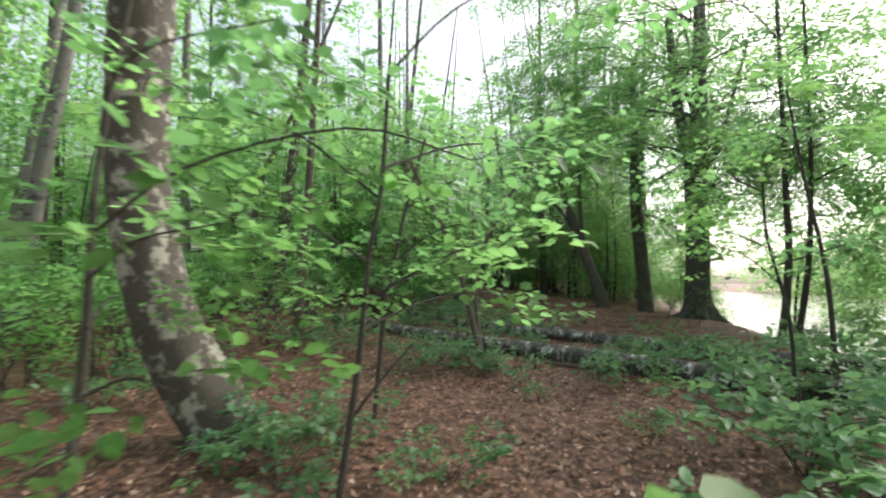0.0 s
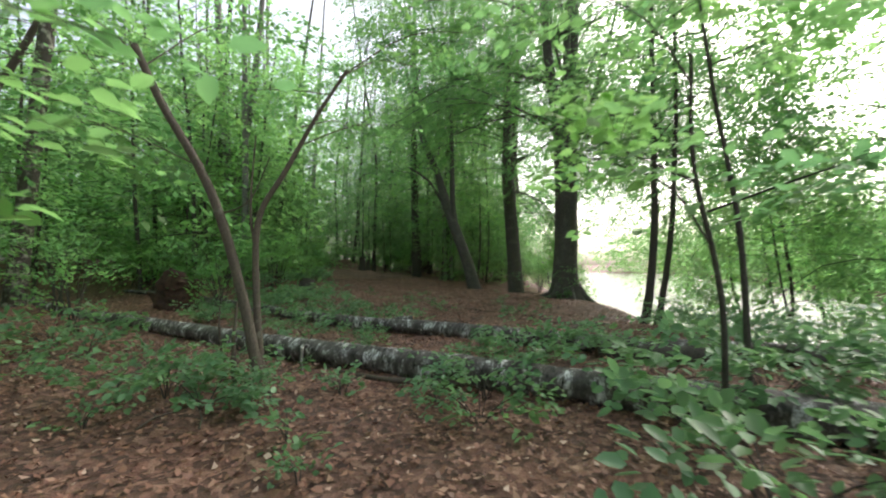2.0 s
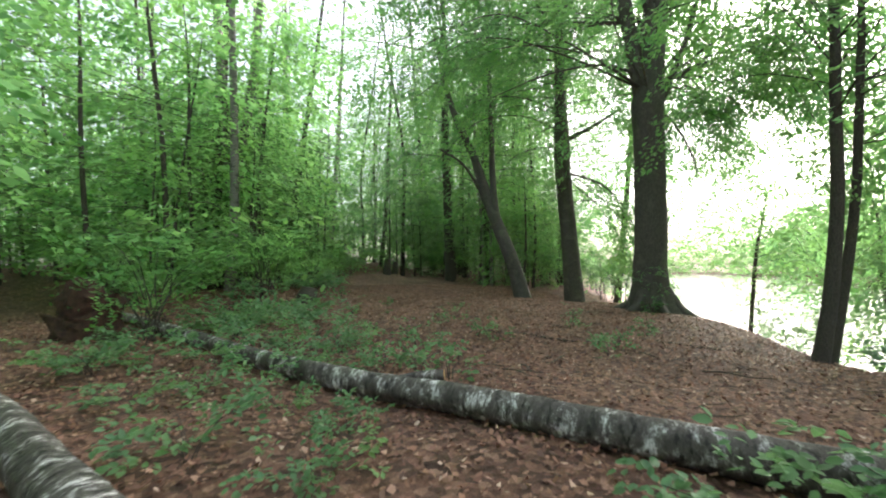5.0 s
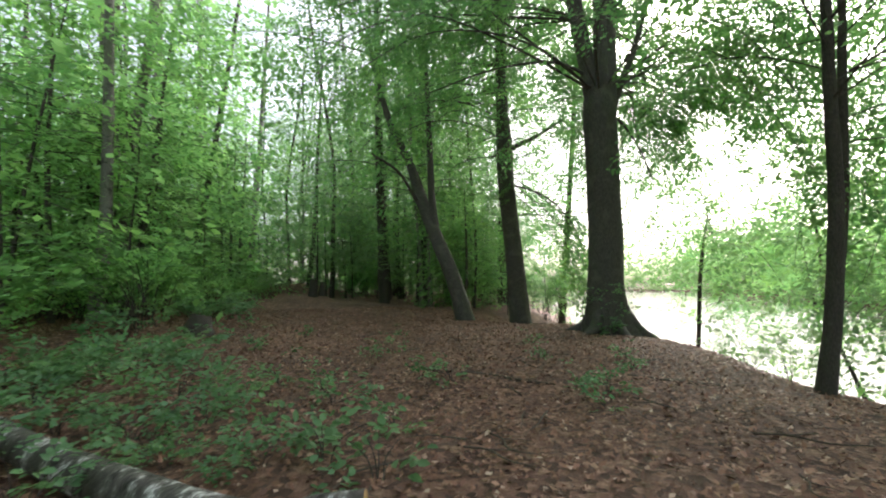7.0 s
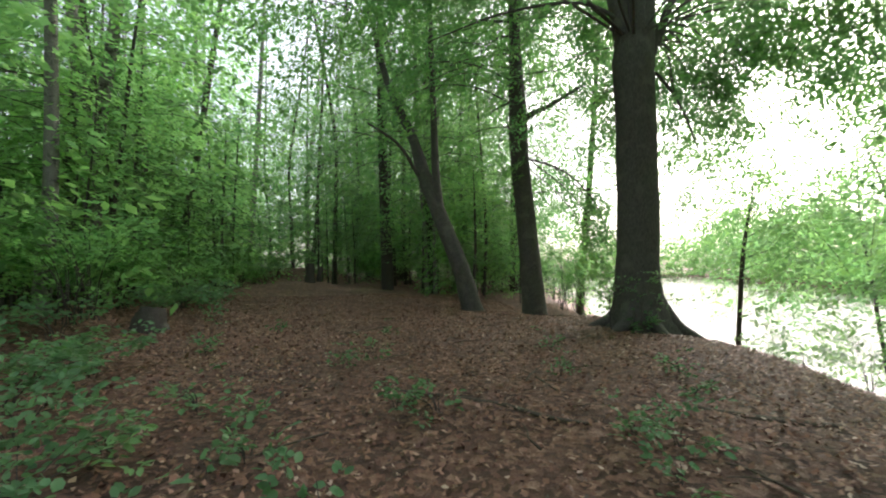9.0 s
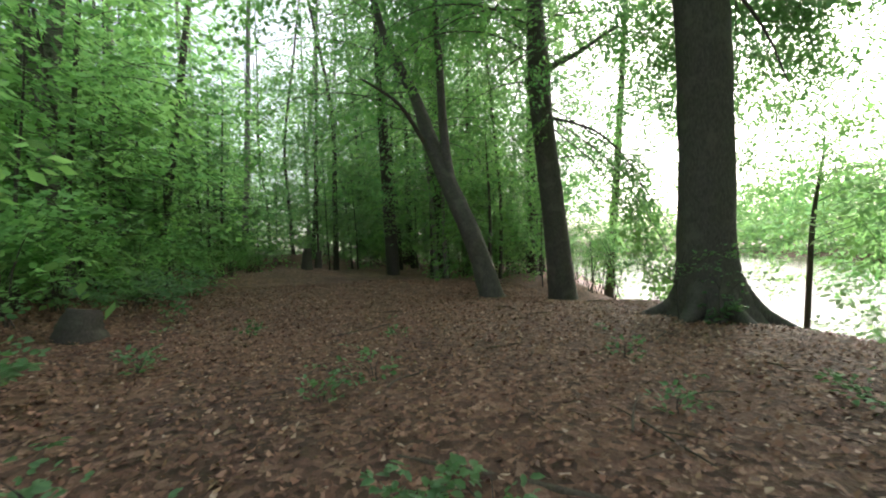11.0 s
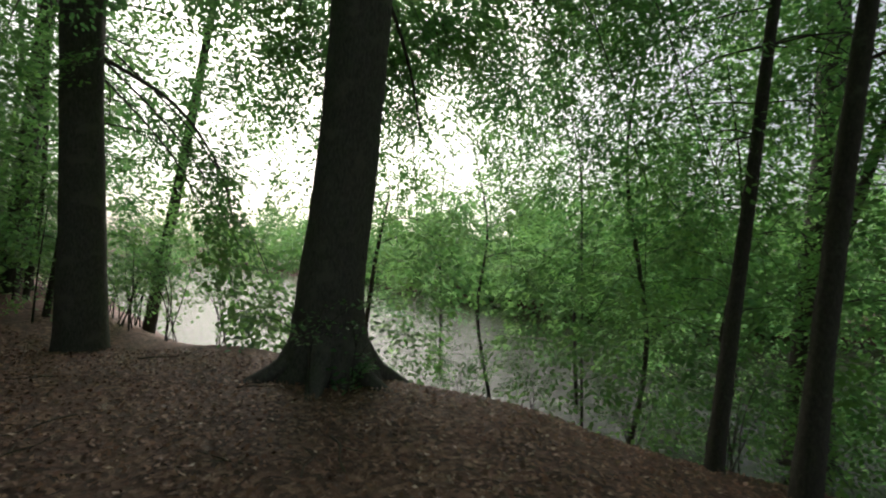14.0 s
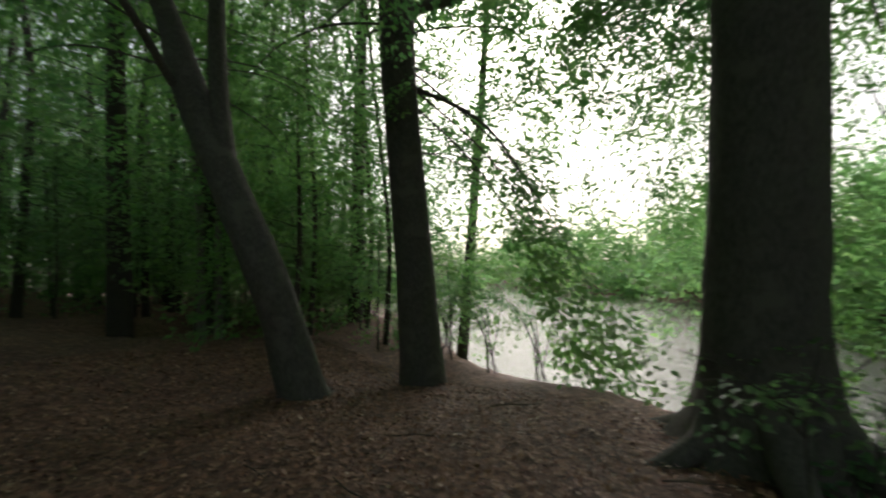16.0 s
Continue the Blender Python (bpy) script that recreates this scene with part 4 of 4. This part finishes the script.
rs = np.random.RandomState(70)
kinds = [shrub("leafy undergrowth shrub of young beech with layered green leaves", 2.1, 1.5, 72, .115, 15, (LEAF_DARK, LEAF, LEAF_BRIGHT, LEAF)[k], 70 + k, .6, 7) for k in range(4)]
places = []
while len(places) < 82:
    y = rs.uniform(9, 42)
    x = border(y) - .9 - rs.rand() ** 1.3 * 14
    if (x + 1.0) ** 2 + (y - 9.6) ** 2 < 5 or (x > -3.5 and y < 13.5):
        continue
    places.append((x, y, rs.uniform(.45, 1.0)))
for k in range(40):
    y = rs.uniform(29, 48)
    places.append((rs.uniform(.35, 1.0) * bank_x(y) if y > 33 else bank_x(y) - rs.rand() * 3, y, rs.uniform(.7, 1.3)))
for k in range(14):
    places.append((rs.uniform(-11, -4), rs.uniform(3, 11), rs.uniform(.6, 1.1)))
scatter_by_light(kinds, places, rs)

kinds = []
for k in range(4):
    tr = [(0, 0, 0), (.08 * (k - 1), .1, 2), (.2 * (k - 1), .1, 4), (.3 * (k - 1), .2, 5.6)]
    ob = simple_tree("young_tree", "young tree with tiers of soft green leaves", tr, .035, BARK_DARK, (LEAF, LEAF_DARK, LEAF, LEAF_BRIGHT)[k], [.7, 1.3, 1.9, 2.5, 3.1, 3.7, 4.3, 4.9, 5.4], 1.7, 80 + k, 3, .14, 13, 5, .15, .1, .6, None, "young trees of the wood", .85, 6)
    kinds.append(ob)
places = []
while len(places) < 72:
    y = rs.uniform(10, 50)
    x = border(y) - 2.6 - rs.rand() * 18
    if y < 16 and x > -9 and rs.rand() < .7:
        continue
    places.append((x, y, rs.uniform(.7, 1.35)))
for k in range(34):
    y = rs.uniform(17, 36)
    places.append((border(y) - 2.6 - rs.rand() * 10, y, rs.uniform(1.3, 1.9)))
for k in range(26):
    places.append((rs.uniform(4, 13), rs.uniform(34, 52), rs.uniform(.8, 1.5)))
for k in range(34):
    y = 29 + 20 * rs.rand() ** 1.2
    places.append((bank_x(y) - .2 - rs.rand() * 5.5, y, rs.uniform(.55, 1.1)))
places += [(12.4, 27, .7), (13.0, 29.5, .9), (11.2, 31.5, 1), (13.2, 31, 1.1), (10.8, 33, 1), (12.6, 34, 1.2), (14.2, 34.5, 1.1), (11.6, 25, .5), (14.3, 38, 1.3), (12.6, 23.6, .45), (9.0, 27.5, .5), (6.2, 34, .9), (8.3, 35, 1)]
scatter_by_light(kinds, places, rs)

# tall trees of the wood
kinds = []
for k in range(4):
    rs2 = np.random.RandomState(90 + k)
    tr = [(0, 0, 0), (.25 * rs2.randn(), .15 * rs2.randn(), 4), (.4 * rs2.randn(), .4 * rs2.randn(), 9), (.6 * rs2.randn(), .6 * rs2.randn(), 16)]
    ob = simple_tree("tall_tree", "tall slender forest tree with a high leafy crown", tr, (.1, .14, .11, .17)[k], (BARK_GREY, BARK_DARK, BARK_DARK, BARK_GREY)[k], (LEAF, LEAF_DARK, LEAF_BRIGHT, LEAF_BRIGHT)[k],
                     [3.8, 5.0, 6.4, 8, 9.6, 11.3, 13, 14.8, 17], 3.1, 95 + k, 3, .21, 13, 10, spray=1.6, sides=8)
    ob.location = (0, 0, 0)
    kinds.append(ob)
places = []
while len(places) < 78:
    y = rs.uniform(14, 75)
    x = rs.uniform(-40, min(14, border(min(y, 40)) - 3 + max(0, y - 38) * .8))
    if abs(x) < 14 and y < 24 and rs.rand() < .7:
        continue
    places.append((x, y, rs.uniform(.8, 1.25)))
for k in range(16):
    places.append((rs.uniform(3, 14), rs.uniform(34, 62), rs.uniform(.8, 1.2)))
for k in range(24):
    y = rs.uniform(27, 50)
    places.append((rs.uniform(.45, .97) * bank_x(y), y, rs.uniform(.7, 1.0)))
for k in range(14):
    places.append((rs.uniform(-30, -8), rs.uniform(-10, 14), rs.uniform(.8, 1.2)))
# Trees added out of view behind and beside the start, closing the canopy.
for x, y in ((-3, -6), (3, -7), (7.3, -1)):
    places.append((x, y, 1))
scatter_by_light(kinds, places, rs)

# Paler leaf colour stands in for the open light on these western shrubs.
kinds = [shrub("bright young beech shrub with soft layered leaves", 2.3, 1.4, 66, .1, 14, LEAF_BRIGHT, 76 + k, .55, 7) for k in range(2)]
scatter(kinds, [(-3.2, 8.5, .7), (-4, 10, .9), (-2.4, 10.8, .7), (-5, 8, .9), (-3.6, 12.7, .9), (-5.5, 11, 1), (-4.6, 6.6, .8), (-6.5, 9.5, 1), (-7.5, 7.5, 1), (-3.9, 5.2, .6), (-5.8, 13.4, 1), (-7, 4.5, .9)], rs)

# low broad-leaved plants and brambles near the logs
kinds = [shrub("low bramble patch with broad toothed leaves", 0.5, .7, 44, .09, 9, LEAF_LOW, 110 + k, .28, 7, 6, "low plants round the logs", "bramble") for k in range(4)]
places = [(1.3, 11.2, .9), (1.5, 12.3, .9), (2.5, 11.3, .7), (2.0, 12.6, 1), (1.6, 13.4, 1.2), (.6, 12.0, 1), (1.0, 14.4, 1.3), (.2, 14.8, 1.4), (1.2, 15.6, 1.2), (.5, 6.5, .8), (1.0, 6.7, .7), (.1, 6.9, .9), (-.4, 7.1, .8), (3.6, 6.9, .75), (3.4, 7.5, .6), (3.9, 7.6, .8), (4.5, 7.5, .9), (5.4, 7.6, .9), (2.2, 9.6, .45), (1.6, 10.3, .4), (.8, 10.9, .6),
          (.9, 12.6, .9), (.4, 13.4, 1.1), (1.7, 12.0, .6), (1.9, 11.6, .5), (-.2, 11.9, .6), (-.8, 13.0, .8), (2.0, 8.9, .5), (1.2, 9.4, .7), (.3, 10.6, .8),
          (1.7, 1.9, .9), (2.75, 2.6, 1.0), (2.8, 3.2, 1.2), (2.4, 1.6, 1.0), (3.2, 2.4, 1.2), (3.4, 4.0, 1.1), (4.3, 3.4, 1.2), (4.8, 4.5, 1.2), (4.2, 5.6, 1.1), (5.2, 5.4, 1.2), (6.2, 4.6, 1.2), (6.6, 7.2, 1.1), (7.2, 6.1, 1.1), (2.6, 5.7, .7), (2.9, 6.3, .8),
          (-.9, 2.9, .7), (-1.1, 3.4, .8), (-.7, 3.6, .8), (.2, 3.0, .6), (-2.4, 5.0, .8), (-3.2, 4.4, .9), (-3.6, 6.2, 1), (-1.8, 7.9, .8), (-2.6, 8.3, .9), (-1.5, 9.2, .9), (-2.2, 9.8, 1), (2.0, 4.1, .35), (8.0, 8.8, 1), (8.7, 10.2, .9), (7.8, 7.6, 1)]
for k in range(15):
    y = rs.uniform(11, 24)
    places.append((border(y) - .4 + rs.uniform(-.9, .4), y, rs.uniform(.7, 1.3)))
places = [(x, y, k * .72 if 10.4 < y < 16 else k) for x, y, k in places]
scatter(kinds, places, rs)

kinds = [shrub("small seedling with soft green leaves on the leaf litter", .2, .22, 12, .055, 8, LEAF_LOW, 120 + k, .16, 4, 6, "seedlings", "seedling") for k in range(3)]
places = [(2.57, 14.08, 1.3), (3.06, 13.58, 1), (4.24, 13.44, 1.1), (4.55, 13.19, 1.2), (3.11, 12.82, 1.2), (3.54, 11.9, 1.2), (4.39, 15.57, 1.1), (3.92, 15.19, .9), (1.78, 19.55, 1.2), (6.86, 15.19, 1), (2.1, 16.8, 1.2), (3.0, 18.2, 1), (5.9, 12.0, 1.1), (5.75, 12.25, .9), (6.1, 12.3, .9),
          (3.2, 10.9, 1.4), (2.9, 11.3, 1.5), (2.6, 11.9, 1.3), (7.6, 13.6, 1), (6.2, 13.9, .8), (5.5, 11.6, .9), (7.0, 12.9, .8), (2.2, 13.2, 1.2), (10.1, 16.9, 1.5), (9.9, 16.8, 1.5), (4.9, 17.2, .8), (1.2, 5.8, 1.2), (.2, 8.6, 1.2), (1.3, 5.2, .9), (-.3, 6.4, 1), (2.4, 6.3, 1.3), (1.6, 6.7, 1.2)]
scatter(kinds, places, rs)
sapling("beech_shoot", "thin-leaved shoot at the foot of the great beech", [([(9.95, 16.75, -.2), (9.9, 16.7, .3), (9.95, 16.65, .6)], .01, .004)], [([(9.95, 16.7, .2), (10.2, 16.6, .45), (10.5, 16.5, .5)], 8, .25), ([(9.92, 16.7, .4), (9.6, 16.6, .7), (9.4, 16.6, .8)], 8, .25)], BARK_DARK, LEAF_DARK, .06, 12, 67)

sapling("beech_shoot", "low dark shoot spreading beside the great beech", [([(9.4, 17.0, -.2), (9.4, 17.0, .5), (9.5, 16.9, 1.0)], .012, .005)], [([(9.4, 17.0, .6), (9.8, 16.6, .95), (10.3, 16.3, 1.0)], 12, .3), ([(9.4, 17, .5), (9.0, 17.2, .8), (8.7, 17.4, .85)], 10, .3), ([(9.4, 17, .4), (9.7, 17.4, .7), (10.0, 18.0, .8)], 10, .3)], BARK_DARK, LEAF_DARK, .06, 13, 68)

# bushes and trees leaning over the water
rs = np.random.RandomState(140)
kinds = [shrub("bushy waterside shrub with hanging bright leaves", 3.2, 1.9, 84, .11, 20, (LEAF_BRIGHT, LEAF)[k], 130 + k, .8, 6, 4, "waterside shrubs", "waterside_shrub") for k in range(2)]
places = [(16.6, 11.6, .8), (13.9, 12.8, .55), (13.2, 10.4, .7), (12.4, 8.4, .6), (17.2, 19.6, .6), (13.6, 21.8, .8), (12.9, 6.0, .8), (11.5, 3.5, .8), (16.5, 8.2, 1.0), (19.5, 11.0, 1.2), (14.6, 25.8, .9), (15.5, 29, 1), (16, 33, 1.2), (12.8, 14.6, .4), (13.6, 16.1, .45), (12.2, 11.8, .6), (13.3, 24.6, .8), (12.7, 22.4, .7), (14.6, 27.4, .6), (13.8, 25.8, .5), (15.6, 30, .7), (12.9, 26.2, .5), (17, 32, .8)]
scatter(kinds, places, rs)

# woods on the far bank
rs = np.random.RandomState(150)
line = smooth_line(np.c_[FAR_BANK + [1.5, 0], np.zeros(len(FAR_BANK))], 30)[:, :2]
K = 8000
k = (rs.rand(K) ** 1.0 * (len(line) - 1)).astype(int)
back = rs.rand(K) * 14 - .5
dist = np.hypot(line[k, 0] - 5, line[k, 1] - 13)
top = 9 + 6 * np.clip((line[k, 1] - 20) / 60, 0, 1) + 3 * np.sin(k * .23) + 1.5 * np.sin(k * .61 + 1)
zz = WATER_Z + .2 + (rs.rand(K) ** .8) * top * (.55 + .45 * np.minimum(1, back / 6))
a = rs.uniform(0, 6.28, K)
sp = np.c_[line[k, 0] + back + rs.randn(K), line[k, 1] + rs.randn(K) * 2, zz, np.cos(a), np.sin(a), -.2 + .2 * rs.randn(K), rs.uniform(1.6, 3.2, K)]
far_woods = mesh_object("far_woods", *leaves(sp, .65, rs, 12, .75, 4, .6), [LEAF_BRIGHT])
tagged(far_woods, "leafy green woods along the far bank of the pond", "woods", kind="stuff")

# the wood that closes the view inland
def distant_woods(count, near, far, low, high, leafmat, seed):
    rs = np.random.RandomState(seed)
    a = np.radians(90 - rs.uniform(-175, 24, count))
    r = near + (far - near) * rs.rand(count)
    x, y = 4 + r * np.cos(a), 12 + r * np.sin(a)
    keep = beyond(x, y, BANK) < -1.5
    x, y = x[keep], y[keep]
    n = len(x)
    z = heights(x, y) + low + (high - low) * rs.rand(n) * (0.75 + 0.25 * np.sin(x * 0.3) * np.sin(y * 0.25))
    w = rs.uniform(0, 6.28, n)
    sp = np.c_[x, y, z, np.cos(w), np.sin(w), -0.2 + 0.15 * rs.randn(n), rs.uniform(1.4, 2.8, n)]
    ob = mesh_object("distant_woods", *leaves(sp, .4, rs, 14, .7, 4, .35), [leafmat])
    return tagged(ob, "leafy green woods closing the view inland", "woods", kind="stuff")


# Lit tops put into leaf colour: LEAF_DARK below, LEAF above.
distant_woods(5200, 34, 62, 0.2, 9, LEAF_DARK, 151)
distant_woods(5600, 38, 70, 6, 22, LEAF, 152)

# fallen leaves
rs = np.random.RandomState(160)
N = 130000
x, y = rs.uniform(-5, 11, N), rs.uniform(.2, 26, N)
keep = (beyond(x, y, BANK) < .8) & (rs.rand(N) < np.clip(1.5 - np.abs(x - np.interp(y, [0, 5, 10, 13, 17], [0, 2, 3.6, 4.5, 6])) / 9, .2, 1))
x, y = x[keep], y[keep]
z = heights(x, y) + 0.03 * np.sin(x * 1.7 + 0.8 * np.sin(y * 1.3)) * np.sin(y * 1.9 + 1) + rs.uniform(.008, .035, len(x))
n = len(x)
a = rs.uniform(0, 6.28, n)
L = rs.uniform(.03, .068, n)
d = np.c_[np.cos(a), np.sin(a), .3 * rs.randn(n)]
s = np.c_[-np.sin(a), np.cos(a), .35 * rs.randn(n)]
c = np.c_[x, y, z]
W = (L * rs.uniform(.25, .36, n))[:, None]
L = L[:, None]
curl = np.c_[np.zeros((n, 2)), rs.uniform(-.01, .02, n)]
v = np.stack([c - d * L * .5 + curl, c + s * W, c + d * L * .5 + curl, c - s * W], 1).reshape(-1, 3)
tagged(mesh_object("leaf_litter", v, np.arange(n * 4).reshape(n, 4), [LITTER]), "fallen brown beech leaves covering the forest floor", "fallen leaves", kind="stuff")
